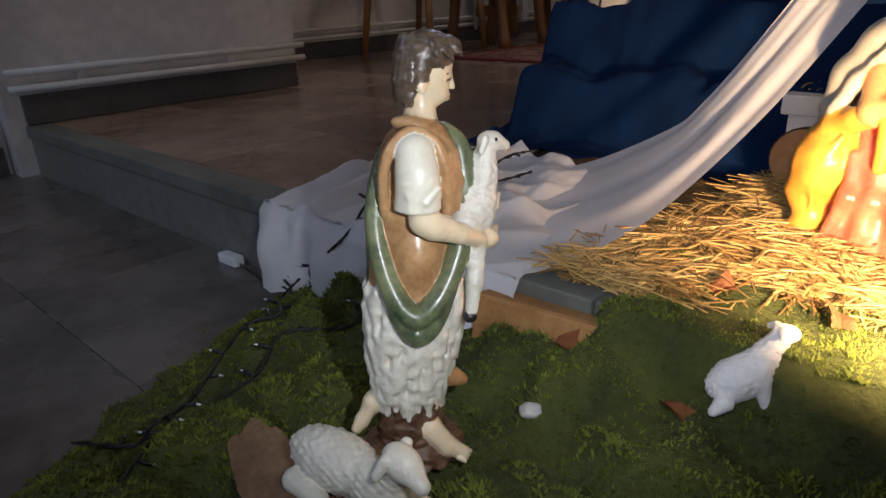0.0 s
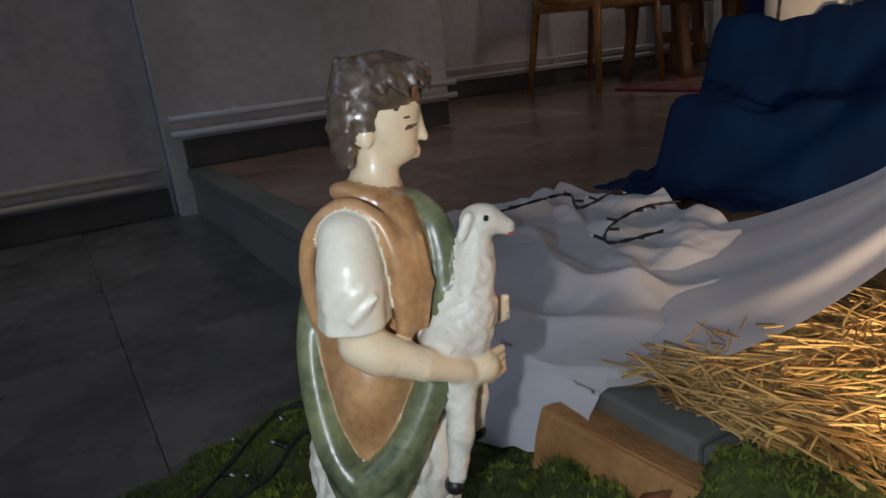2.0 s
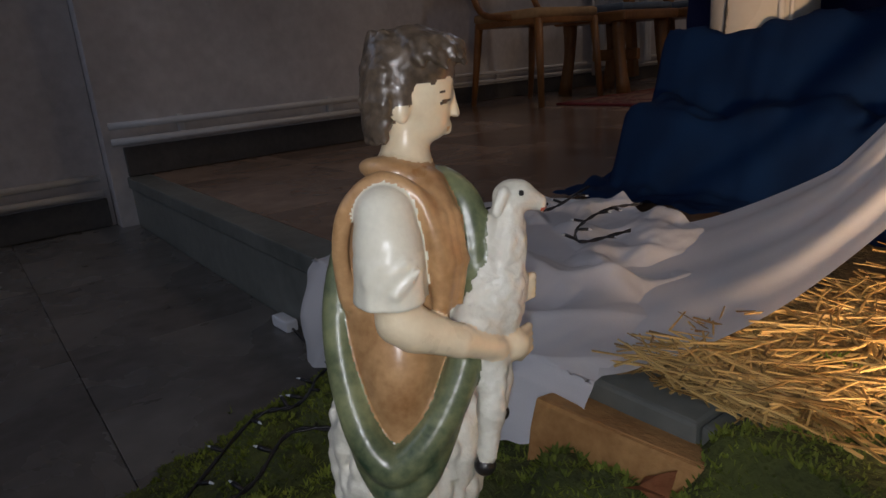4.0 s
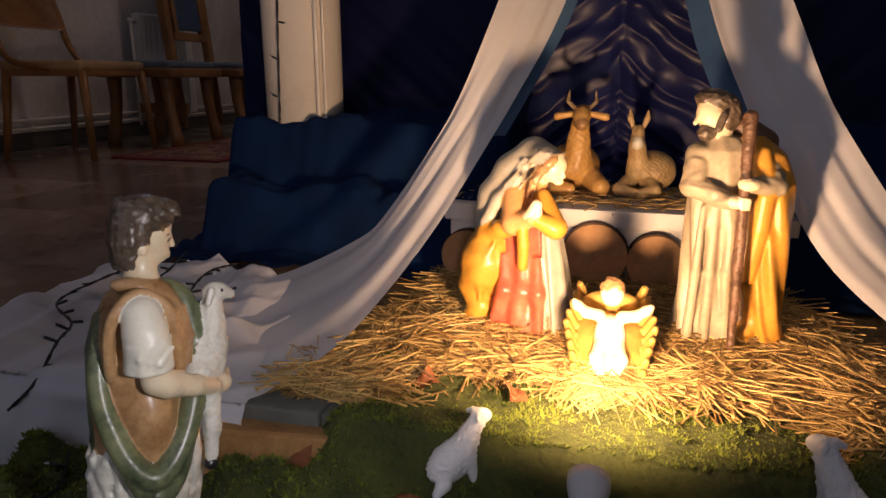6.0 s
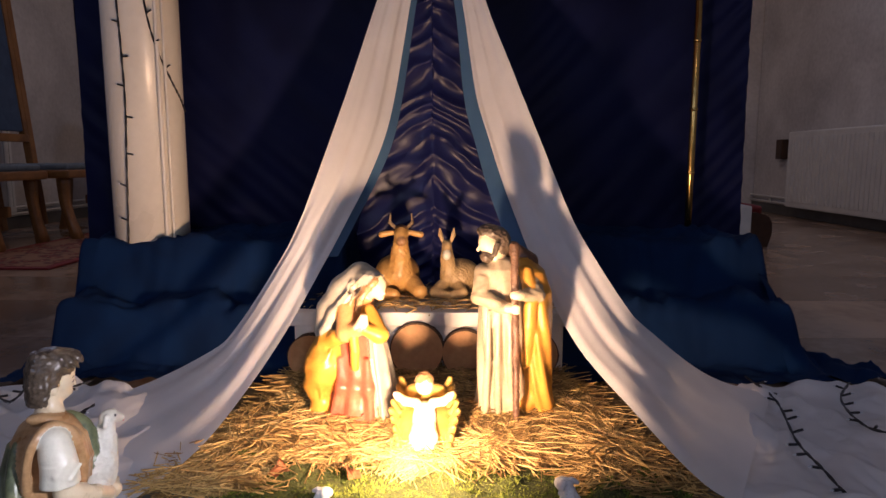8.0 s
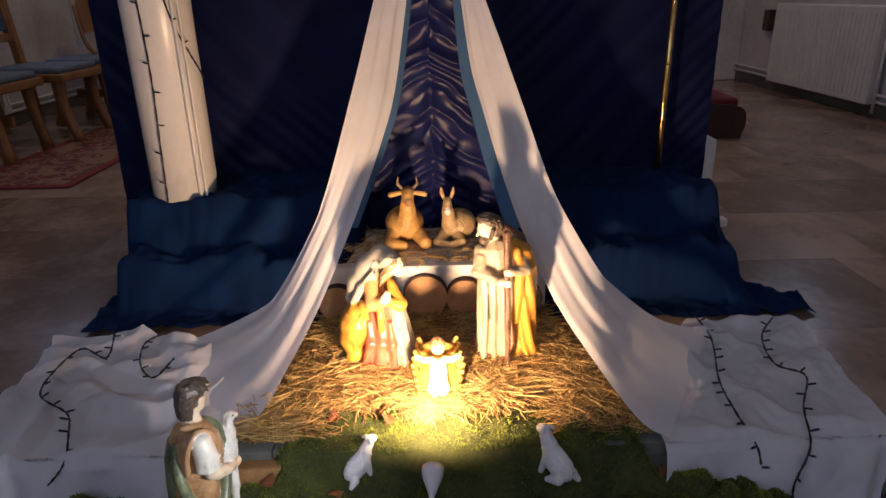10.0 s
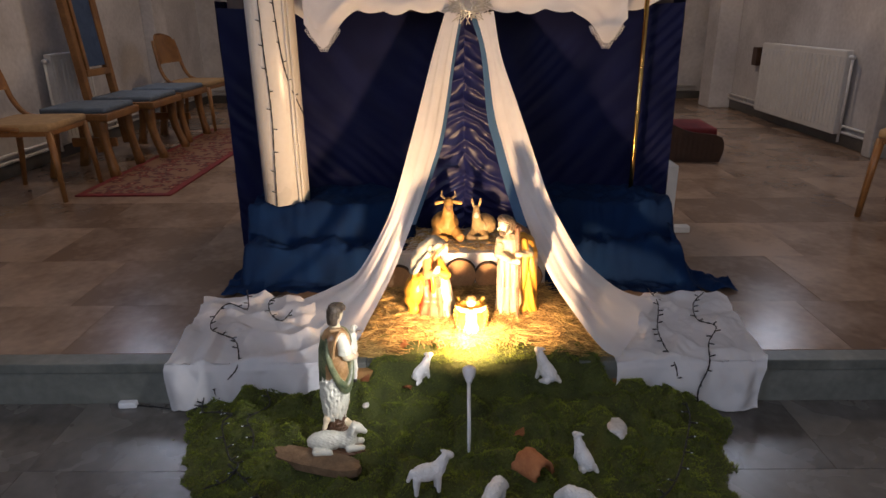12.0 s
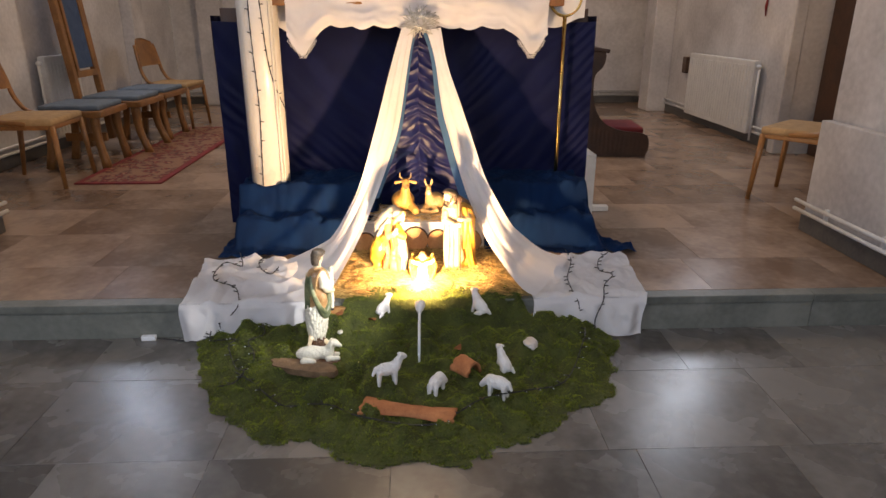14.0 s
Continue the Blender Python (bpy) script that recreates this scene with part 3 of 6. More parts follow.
tagged(pole, "tall thin brass candle stand with a curved arm", "candle stand")
tagged(part("white_block", box((0.07, 0.40, 0.345), (1.152, 1.30, P + 0.1735), bevel=0.006), M_FOAM), "white painted box against the altar's side", "block")
tagged(part("white_block", box((0.09, 0.05, 0.03), (1.255, 1.20, P + 0.016), bevel=0.004), M_FOAM), "small white painted block beside the altar", "block")

# straw star of thin silver rods
star = empty("star", (0.222, AY - 0.275, 1.225))
rng = random.Random(4)
for i in range(34):
    a = i / 34 * math.pi * 2 + rng.uniform(-0.12, 0.12)
    b = a + math.pi * rng.choice((0.72, 0.8, 0.86))
    ra, rb = rng.uniform(0.055, 0.10), rng.uniform(0.05, 0.09)
    tube("rod", [(ra * math.cos(a), rng.uniform(-0.012, 0.012), ra * math.sin(a) * 0.8), (rb * math.cos(b), rng.uniform(-0.012, 0.012), rb * math.sin(b) * 0.8)], 0.0021, M_SILVER, star, sides=5)
tagged(star, "star woven of thin silvery straws on the altar front", "star")

# ---- blue cloth over the altar step ----


def blue_cloth(x0, x1, sx, seed, label):
    """Cloth thrown over two low tiers; sx says which end falls to the floor."""
    xs, ys = np.arange(x0 - 0.05, x1 + 0.0501, 0.007), np.arange(0.46, 1.0, 0.007)
    v = []
    for x in xs:
        for y in ys:
            wob = 0.03 * fbm(x * 3, y * 3, seed, 3)
            e = sstep(x0 - 0.014, x0 + 0.012, x + wob * 0.35) * (1 - sstep(x1 - 0.012, x1 + 0.03, x + wob))
            lowtier = sstep(0.545, 0.59, y + wob + 0.015 * math.sin(x * 9 + seed))
            hightier = sstep(0.665, 0.735, y + wob * 0.8)
            h = (0.135 * lowtier + 0.135 * hightier) * (e ** 0.7)
            h += 0.017 * fbm(x * 7 + seed, y * 7, 1.0, 4) * (0.3 + lowtier) + 0.007 * math.sin(x * 30 + 6 * fbm(x * 3, y * 3, seed, 2)) * lowtier * (1 - hightier * 0.6)
            h += 0.012 * max(0.0, fbm(x * 9, y * 9, seed + 3, 3)) * (1 - lowtier) + 0.016 * abs(fbm(x * 12, y * 12, seed + 6, 3))
            warp = 4 * fbm(x * 3.5, y * 3.5, seed + 8, 2)
            h += (0.006 * abs(math.sin(x * 17 + y * 21 + warp)) + 0.0035 * abs(math.sin(x * 41 - y * 23 + 2 * warp))) * (0.4 + lowtier)
            fl = 0.010 * fbm(x * 5, y * 5, seed, 2) + 0.035 * math.exp(-((y - 0.63) / 0.05) ** 2) * fbm(x * 4, 2.0, seed, 2)
            v.append((x, y + fl, P + 0.008 + max(0.0, h)))
    return tagged(mesh_ob("blue_cloth", v, grid_faces(len(xs), len(ys)), M_BLUE, smooth=True), label, "cloth")


blue_cloth(-0.668, 0.00, -1, 2.0, "deep blue cotton cloth draped over a low altar step")
blue_cloth(0.44, 1.05, 1, 11.0, "deep blue cotton cloth draped over a low altar step")
v = []
for i in range(60):
    for j in range(40):
        s, w = i / 59, j / 39
        x = 1.02 + 0.22 * s
        y = 0.47 + (0.11 + 0.30 * (1 - s) ** 1.5) * w
        z = P + 0.006 + 0.20 * (1 - sstep(0.0, 0.45, s)) * sstep(0.05, 0.6, w) + 0.022 * max(0, fbm(x * 14, y * 14, 3.0, 3)) + 0.008 * (1 + math.sin(x * 60 + y * 25))
        v.append((x, y, z))
tagged(mesh_ob("blue_cloth", v, grid_faces(60, 40), M_BLUE, smooth=True), "trailing end of the deep blue cloth, crumpled on the floor", "cloth")

# ---- white drapes ----


def drape(mirror, seed):
    """A long white cloth from the star to the floor; inner and outer edges run along two curves."""
    if not mirror:
        inner = [(0.196, 0.76, 1.19), (0.168, 0.74, 1.056), (0.133, 0.70, 0.840), (0.111, 0.66, 0.733), (0.078, 0.60, 0.636), (0.044, 0.50, 0.551), (0.011, 0.42, 0.476), (-0.050, 0.28, 0.348), (-0.113, 0.165, 0.250), (-0.145, 0.06, 0.218), (-0.20, -0.04, 0.193)]
        outer = [(0.140, 0.75, 1.20), (0.092, 0.70, 1.046), (0.043, 0.62, 0.865), (0.018, 0.58, 0.779), (-0.030, 0.50, 0.618), (-0.056, 0.465, 0.543), (-0.087, 0.43, 0.474), (-0.165, 0.38, 0.347), (-0.226, 0.38, 0.293), (-0.386, 0.40, 0.212), (-0.50, 0.37, 0.192)]
    else:
        inner = [(0.253, 0.76, 1.19), (0.290, 0.74, 1.056), (0.322, 0.70, 0.839), (0.350, 0.66, 0.732), (0.377, 0.59, 0.633), (0.404, 0.49, 0.546), (0.434, 0.42, 0.467), (0.497, 0.29, 0.336), (0.553, 0.09, 0.283), (0.609, -0.03, 0.236), (0.66, -0.045, 0.205)]
        outer = [(0.318, 0.75, 1.20), (0.346, 0.70, 1.046), (0.403, 0.62, 0.878), (0.430, 0.575, 0.798), (0.478, 0.48, 0.650), (0.503, 0.45, 0.580), (0.534, 0.43, 0.514), (0.603, 0.37, 0.397), (0.645, 0.345, 0.348), (0.758, 0.33, 0.263), (0.90, 0.36, 0.212)]
    n, m = 130, 44
    a, b = spline(inner, n), spline(outer, n)
    th = empty("white_drape", (0, 0, 0))
    v = []
    for i in range(n):
        s = i / (n - 1)
        across = b[i] - a[i]
        along = a[min(i + 1, n - 1)] - a[max(i - 1, 0)]
        nrm = np.cross(along, across)
        nrm /= np.linalg.norm(nrm) + 1e-9
        for j in range(m):
            w = j / (m - 1)
            p = a[i] + across * w
            amp = 0.0026 + 0.0030 * s * (1 - s)
            f = math.sin(w * 15 + 2.2 * s + seed) * 0.7 + math.sin(w * 33 + 4 * s + seed * 2) * 0.22 + 0.7 * fbm(w * 3, s * 3, seed, 3)
            lift = amp * f * min(1.0, 6 * s + 0.3) * (1 - sstep(0.86, 1.0, s) * 0.75)
            bulge = 0.009 * math.sin(math.pi * w) * math.sin(math.pi * min(1, s * 1.1))
            p = p - nrm * (lift + bulge) * (-1 if mirror else 1)
            v.append((p[0], p[1], max(p[2], P + 0.008)))
    mesh_ob("fall", v, grid_faces(n, m), M_WHITE, th, smooth=True)
    # a teal lining shows behind the inner edge
    v = []
    for i in range(n * 3 // 5):
        d = (b[i] - a[i])
        for j in range(5):
            w = -(0.30 if mirror else 0.16) + 0.55 * j / 4
            p = a[i] + d * w + np.array((0, 0.03, -0.003))
            v.append((p[0], p[1], p[2]))
    mesh_ob("lining", v, grid_faces(n * 3 // 5, 5), M_TEAL, th, "plain teal lining strip", smooth=True)
    # the part that lies on the step and hangs over its edge
    n, m = 150, 130
    v = []
    for i in range(n):
        for j in range(m):
            s, w = i / (n - 1), j / (m - 1)
            if not mirror:
                xi, xo, tip = -0.20, -0.765 + 0.06 * w, 0.07 + 0.095 * sstep(0.0, 0.8, s)
            else:
                xi, xo, tip = -0.22, -0.745 + 0.09 * w, 0.175
            x = xi + (xo - xi) * s + 0.02 * fbm(s * 3, w * 3, seed, 2)
            back = (0.19 + 0.235 * sstep(0.0, 0.45, s)) + 0.03 * fbm(s * 5, 1.0, seed, 2)
            tip += 0.030 * fbm(s * 6, 2.0, seed, 2) - 0.012 * abs(math.sin(s * 11 + seed))
            run = back + tip
            q = back - run * w
            fold = 0.016 * fbm(x * 6, q * 6, seed, 4) + 0.009 * (1 - 2 * abs(math.sin(x * 15 - q * 17 + 4 * fbm(x * 3, q * 3, seed, 2)))) + 0.005 * math.sin(x * 44 + q * 30 + 6 * fbm(x * 4, q * 4, seed + 3, 2)) + 0.007 * abs(fbm(x * 18, q * 18, seed, 2))
            if q > 0.0:
                y, z = q - 0.05 * (1 - sstep(0, 0.12, q)), P + 0.014 + max(-0.008, fold) + 0.02 * math.exp(-(q / 0.02) ** 2) * 0.15
                z += 0.028 * math.exp(-((q - back) / 0.02) ** 2) * max(0, 0.4 + fbm(x * 9, 3.0, seed, 2)) * sstep(0.3, 0.5, s)
                z = P + 0.008 + (z - P - 0.008) * (0.25 + 0.75 * sstep(0.0, 0.3, s)) - 0.006 * math.exp(-(q / 0.025) ** 2)
            else:
                down = sstep(0.0, 0.07, -q)
                pleat = math.sin(x * 36 + 9 * q + seed + 3 * fbm(x * 4, 1.0, seed, 2)) + 0.45 * math.sin(x * 83 - 6 * q + 2 * seed)
                y, z = -0.046 - 0.012 * sstep(0.0, 0.02, -q) - 0.10 * abs(q) - 0.5 * max(-0.01, fold) - 0.012 * (1.2 + pleat) * down, P + 0.007 + q
            v.append((x if not mirror else 2 * CX - x, y, max(z, F + 0.006)))
    mesh_ob("spread", v, grid_faces(n, m), M_WHITE, th, smooth=True)
    return tagged(th, "sheer white drape hung from the altar over the step", "drape")


drape(False, 1.3)
drape(True, 4.1)

# ---- moss ----


def moss_height(x, y):
    """Height of the mound of moss above the nave floor."""
    r = math.hypot((x - 0.165) / 0.80, (y + 0.05) / 0.80)
    r += 0.07 * fbm(x * 5.0, y * 5.0, 5.0, 3) + 0.02 * fbm(x * 22, y * 22, 2.0, 2)
    edge = 1 - sstep(0.80, 1.0, r)
    h = 0.082 + 0.056 * sstep(-0.45, 0.0, y) + 0.060 * sstep(-0.105, -0.035, y) * (1 - sstep(0.33, 0.40, abs(x - 0.255)))
    h += 0.022 * fbm(x * 6, y * 6, 1.0, 4) + 0.072 * min(0.55, abs(fbm(x * 9.5, y * 9.5, 3.0, 2))) ** 0.8 - 0.028
    h += 0.046 * math.exp(-((x + 0.105) / 0.105) ** 2 - ((y + 0.105) / 0.030) ** 2) + 0.03 * math.exp(-((x - 0.67) / 0.08) ** 2 - ((y + 0.125) / 0.045) ** 2)
    if y > -0.055 and abs(x - 0.24) < 0.30:
        h = max(h, P + 0.008 + 0.014 * abs(fbm(x * 9, y * 9, 6.0, 2)))
    return F + max(0.012, h - F) * edge ** 0.6 if edge > 0 else -1.0


def moss_back(x):
    """How far back the moss reaches at x."""
    return 0.085 + 0.03 * fbm(x * 6, 7.0, 2.0, 3) - 0.16 * sstep(0.40, 0.62, abs(x - CX))


def build_moss():
    th = empty("moss", (0, 0, 0))
    step = 0.014
    xs, ys = np.arange(-0.74, 1.06, step), np.arange(-0.96, 0.13, step)
    idx, verts, faces = {}, [], []
    for i, x in enumerate(xs):
        for j, y in enumerate(ys):
            h = moss_height(x, y)
            if h > 0 and y < moss_back(x):
                idx[i, j] = len(verts)
                verts.append((x, y, max(h, F + 0.004)))
    for (i, j) in list(idx):
        q = [(i, j), (i + 1, j), (i + 1, j + 1), (i, j + 1)]
        if all(k in idx for k in q):
            faces.append([idx[k] for k in q])
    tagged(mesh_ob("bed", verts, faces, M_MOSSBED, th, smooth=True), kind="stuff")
    rng = np.random.default_rng(3)
    verts, faces = [], []
    n = 0
    while n < 62000:
        x, y = rng.uniform(-0.74, 1.06), rng.uniform(-0.96, 0.13)
        h = moss_height(x, y)
        if h <= 0 or y > moss_back(x):
            continue
        n += 1
        base = np.array((x, y, max(h, F + 0.003) - 0.003))
        tall = rng.uniform(0.0028, 0.0068) * (1.0 + 0.5 * fbm(x * 12, y * 12, 9.0, 2))
        for k in range(3):
            a = rng.uniform(0, 2 * math.pi)
            lean = rng.uniform(0.3, 1.6)
            d = np.array((math.cos(a) * lean, math.sin(a) * lean, 1.0)) * tall
            s = np.array((-math.sin(a), math.cos(a), 0)) * rng.uniform(0.0005, 0.0011)
            o = len(verts)
            verts += [base - s, base + s, base + d * 0.6 + s * 1.3, base + d, base + d * 0.6 - s * 1.3]
            faces.append((o, o + 1, o + 2, o + 3, o + 4))
    tagged(mesh_ob("tufts", verts, faces, M_MOSS, th), kind="stuff")
    return tagged(th, "thick mat of green moss laid on the church floor", "moss", kind="stuff")


build_moss()

# ---- straw ----


def straw_height(x, y):
    return P + 0.005 + 0.008 * sstep(0.0, 0.3, 0.62 - abs(y - 0.28) - abs(x - CX) * 0.6) + 0.010 * fbm(x * 8, y * 8, 2.0, 3)


def straws(name, count, area, height, label, seed, length=(0.05, 0.15), pile=0.018):
    rng = np.random.default_rng(seed)
    verts, faces = [], []
    n = 0
    while n < count:
        x, y = rng.uniform(area[0], area[1]), rng.uniform(area[2], area[3])
        if not area[4](x, y):
            continue
        n += 1
        L, a = rng.uniform(*length), rng.uniform(0, math.pi)
        r = rng.uniform(0.0006, 0.00135)
        bend, tilt = rng.normal(0, 0.7), rng.uniform(-0.20, 0.20)
        z = height(x, y) + rng.uniform(0.0, 1.0) ** 1.6 * pile
        pts = []
        for t in (-0.5, -0.15, 0.2, 0.5):
            aa = a + bend * t
            px, py = x + L * t * math.cos(aa), y + L * t * math.sin(aa)
            pts.append((px, py, max(z + L * t * tilt - 0.01 * t * t, P + 0.004)))
        if any(q[1] < -0.022 and abs(q[0] - CX) > 0.2 for q in pts):
            continue
        tv, tf = tube_mesh(pts, [r, r, r, r * 0.8], 4, False)
        o = len(verts)
        verts += tv
        faces += [tuple(i + o for i in f) for f in tf]
    return tagged(mesh_ob(name, verts, faces, M_STRAW), label, "straw", kind="stuff")


def in_crib(x, y):
    side = float(np.interp(y, (0.0, 0.075, 0.19, 0.32, 0.48, 0.66), (-0.185, -0.150, -0.115, -0.095, -0.06, -0.03)))
    return min(x, 2 * 0.217 - x) > side and y > (moss_back(x) - 0.012 if abs(x - CX) < 0.25 else -0.012 + 0.012 * math.sin(x * 20))


v = []
xs, ys = np.arange(-0.32, 0.74, 0.02), np.arange(0.06, 0.66, 0.02)
for x in xs:
    for y in ys:
        e = 1 - sstep(0.33, 0.42, abs(x - CX) + 0.5 * max(0, y - 0.08))
        v.append((x, y, P + 0.005 + (straw_height(x, y) - P) * e))
tagged(mesh_ob("straw_bed", v, grid_faces(len(xs), len(ys)), surf("straw_bed", (0.10, 0.065, 0.022), (0.36, 0.245, 0.095), 60, 0.9, 0.006, 160), smooth=True), "dense bed of trodden straw under the figures", "straw", kind="stuff")
straws("straw", 17500, (-0.34, 0.78, -0.03, 0.62, in_crib), straw_height, "loose golden straw strewn over the step round the figures", 5, (0.045, 0.16), 0.017)

# ---- the figures: each one a single painted cast ----
PAINT = dict(
    skin=surf("painted_skin", (0.70, 0.57, 0.37), (0.80, 0.68, 0.46), 60, 0.30, 0.0001, 400, coat=0.2),
    hair=surf("painted_dark_hair", (0.030, 0.022, 0.015), (0.15, 0.11, 0.075), 90, 0.34, 0.0003, 380, coat=0.15),
    tunic=surf("painted_tan_tunic", (0.24, 0.110, 0.036), (0.58, 0.36, 0.17), 24, 0.30, 0.0002, 200, coat=0.08),
    green=surf("painted_green_cloak", (0.028, 0.050, 0.028), (0.25, 0.27, 0.13), 30, 0.32, 0.0002, 200, coat=0.06),
    cream=surf("painted_cream", (0.66, 0.63, 0.50), (0.79, 0.76, 0.62), 40, 0.34, 0.0002, 300, coat=0.2),
    fleece=surf("painted_fleece", (0.62, 0.60, 0.50), (0.78, 0.76, 0.65), 60, 0.38, 0.0007, 330, coat=0.15),
    robe=surf("painted_pale_robe", (0.30, 0.245, 0.16), (0.45, 0.375, 0.25), 34, 0.38, 0.0003, 200),
    brown=surf("painted_brown", (0.06, 0.030, 0.016), (0.19, 0.10, 0.055), 60, 0.42, 0.0012, 260),
    gold=surf("painted_gold", (0.40, 0.25, 0.05), (0.58, 0.38, 0.09), 60, 0.35, metal=0.3),
    black=surf("painted_black", (0.010, 0.009, 0.008), (0.025, 0.022, 0.02), 60, 0.35),
    red=surf("painted_red_dress", (0.42, 0.07, 0.04), (0.62, 0.17, 0.09), 26, 0.35, 0.0003, 200),
    yellow=surf("painted_yellow_cloak", (0.50, 0.23, 0.025), (0.66, 0.34, 0.04), 26, 0.35, 0.0003, 200),
    grey=surf("painted_grey_mantle", (0.34, 0.32, 0.26), (0.47, 0.44, 0.36), 34, 0.35, 0.0003, 200),
    orange=surf("painted_orange_bodice", (0.52, 0.24, 0.08), (0.68, 0.38, 0.15), 26, 0.35, 0.0003, 200),
    ox=surf("painted_ox_hide", (0.46, 0.24, 0.06), (0.68, 0.42, 0.13), 50, 0.38, 0.0006, 260),
    donkey=surf("painted_donkey_hide", (0.38, 0.25, 0.11), (0.60, 0.43, 0.20), 50, 0.4, 0.0012, 300),
    horn=surf("painted_horn", (0.10, 0.07, 0.04), (0.30, 0.22, 0.12), 60, 0.35),
)
PAINT_NAMES = list(PAINT)
N = {k: i for i, k in enumerate(PAINT_NAMES)}
MATS = list(PAINT.values())


def shepherd():
    c = Clay((-0.105, -0.075, -0.012), (0.068, 0.060, 0.380), 0.00108)
    # rocky foot and stump that carry the figure
    c.robe([(-0.008, -0.036, 0, 0.050, 0.042), (0.004, -0.036, 0, 0.046, 0.038), (0.012, -0.036, 0, 0.032, 0.030), (0.075, -0.034, 0.002, 0.026, 0.024)], N["brown"], ripple=(0.0014, 190))
    # fleece skirt in shaggy tiers of locks
    skirt = ((0.052, -0.036, 0.027), (0.070, -0.034, 0.033), (0.095, -0.032, 0.037), (0.120, -0.029, 0.041), (0.150, -0.026, 0.043), (0.175, -0.026, 0.038))
    c.robe([(z, x, 0, r - 0.003, r * 0.86 - 0.003) for z, x, r in skirt], N["fleece"], k=0.005, ripple=(0.0010, 260))
    zs, xs, rs = zip(*skirt)
    for tier in range(7):
        z = 0.062 + tier * 0.0165
        cx, r = float(np.interp(z, zs, xs)), float(np.interp(z, zs, rs))
        for i in range(30):
            a = 2 * math.pi * (i + 0.5 * (tier % 2) + 0.45 * math.sin(i * 5.1 + tier * 2.3)) / 30
            up = 0.008 + 0.004 * math.sin(i * 3.7 + tier)
            z = 0.062 + tier * 0.0165 + 0.005 * math.sin(i * 4.4 + tier * 1.7)
            px, py = cx + r * math.cos(a), r * 0.86 * math.sin(a)
            c.limb([(cx + (px - cx) * 0.93, py * 0.93, z + up), (px, py, z), (cx + (px - cx) * 1.02, py * 1.02, z - 0.015)], [0.0026, 0.0031, 0.0012], N["fleece"], k=0.0055)
    # bare feet
    c.limb([(-0.050, 0.006, 0.066), (-0.070, 0.002, 0.050), (-0.082, 0.000, 0.034)], [0.011, 0.009, 0.006], N["skin"])
    c.limb([(-0.082, 0.000, 0.034), (-0.088, -0.002, 0.028)], [0.0065, 0.005], N["skin"])
    c.limb([(-0.010, -0.006, 0.072), (0.006, -0.006, 0.064), (0.013, -0.006, 0.060)], [0.010, 0.0078, 0.006], N["tunic"])
    c.limb([(-0.024, -0.022, 0.026), (-0.010, -0.031, 0.008), (0.003, -0.036, 0.001)], [0.011, 0.0090, 0.0066], N["skin"], k=0.003)
    for i in range(4):
        c.limb([(0.003 - 0.002 * i, -0.0315 - 0.0030 * i, 0.0005), (0.0105 - 0.003 * i, -0.0335 - 0.0036 * i, -0.0015)], [0.0030, 0.0023], N["skin"], k=0.001)
    # tunic and bag
    c.robe([(0.150, -0.026, 0, 0.034, 0.031), (0.170, -0.027, 0, 0.037, 0.034), (0.205, -0.027, 0, 0.036, 0.034), (0.236, -0.024, 0, 0.033, 0.033), (0.262, -0.020, 0, 0.033, 0.035), (0.280, -0.018, 0, 0.030, 0.034), (0.292, -0.017, 0, 0.024, 0.029), (0.302, -0.016, 0, 0.014, 0.018)], N["tunic"], k=0.005)
    c.ball((-0.028, -0.026, 0.190), (0.019, 0.0175, 0.036), N["tunic"], k=0.007)
    # thick edge of the tunic round armhole and neck
    hole = spline([(-0.052, -0.020, 0.236), (-0.052, -0.026, 0.268), (-0.045, -0.029, 0.290), (-0.029, -0.029, 0.3010), (-0.013, -0.033, 0.293), (-0.006, -0.037, 0.274), (-0.004, -0.038, 0.250), (-0.006, -0.038, 0.232)], 44)
    c.limb(hole, [0.0030] * 44, N["tunic"], k=0.004)
    neck = spline([(-0.035, -0.004, 0.3040), (-0.024, -0.016, 0.3035), (-0.010, -0.016, 0.2985), (0.001, -0.008, 0.2935), (0.004, 0.004, 0.293)], 22)
    c.limb(neck, [0.0030] * 22, N["tunic"], k=0.006)
    c.ball((-0.004, -0.020, 0.262), (0.015, 0.017, 0.036), N["tunic"], k=0.006)
    for k in range(3):
        c.limb([(-0.003 + 0.004 * k, -0.0375 + 0.002 * k, 0.236), (0.001 + 0.004 * k, -0.0370 + 0.003 * k, 0.258), (-0.001 + 0.004 * k, -0.0340 + 0.003 * k, 0.282)], [0.0016, 0.0022, 0.0014], N["tunic"], k=0.003)
    # green cloak, hanging in a deep loop
    loop = [(0.004, -0.004, 0.2945), (0.0140, -0.011, 0.282), (0.0165, -0.016, 0.260), (0.0140, -0.023, 0.230), (0.006, -0.031, 0.203), (-0.006, -0.039, 0.180), (-0.022, -0.045, 0.161), (-0.038, -0.044, 0.152), (-0.050, -0.037, 0.166), (-0.057, -0.025, 0.192), (-0.059, -0.014, 0.220), (-0.055, -0.004, 0.246), (-0.044, 0.002, 0.278)]
    thick = [0.0065, 0.0080, 0.0090, 0.0088, 0.0085, 0.0085, 0.009, 0.009, 0.0085, 0.008, 0.0075, 0.007, 0.006]
    c.limb(spline(loop, 52), list(np.interp(np.linspace(0, 12, 52), range(13), thick)), N["green"], k=0.003)
    low = [(x - 0.001 - 0.003 * math.sin(i), y * 1.02 + 0.001, z - (0.004, 0.008, 0.012, 0.015, 0.016, 0.013, 0.008)[i]) for i, (x, y, z) in enumerate(loop[3:10])]
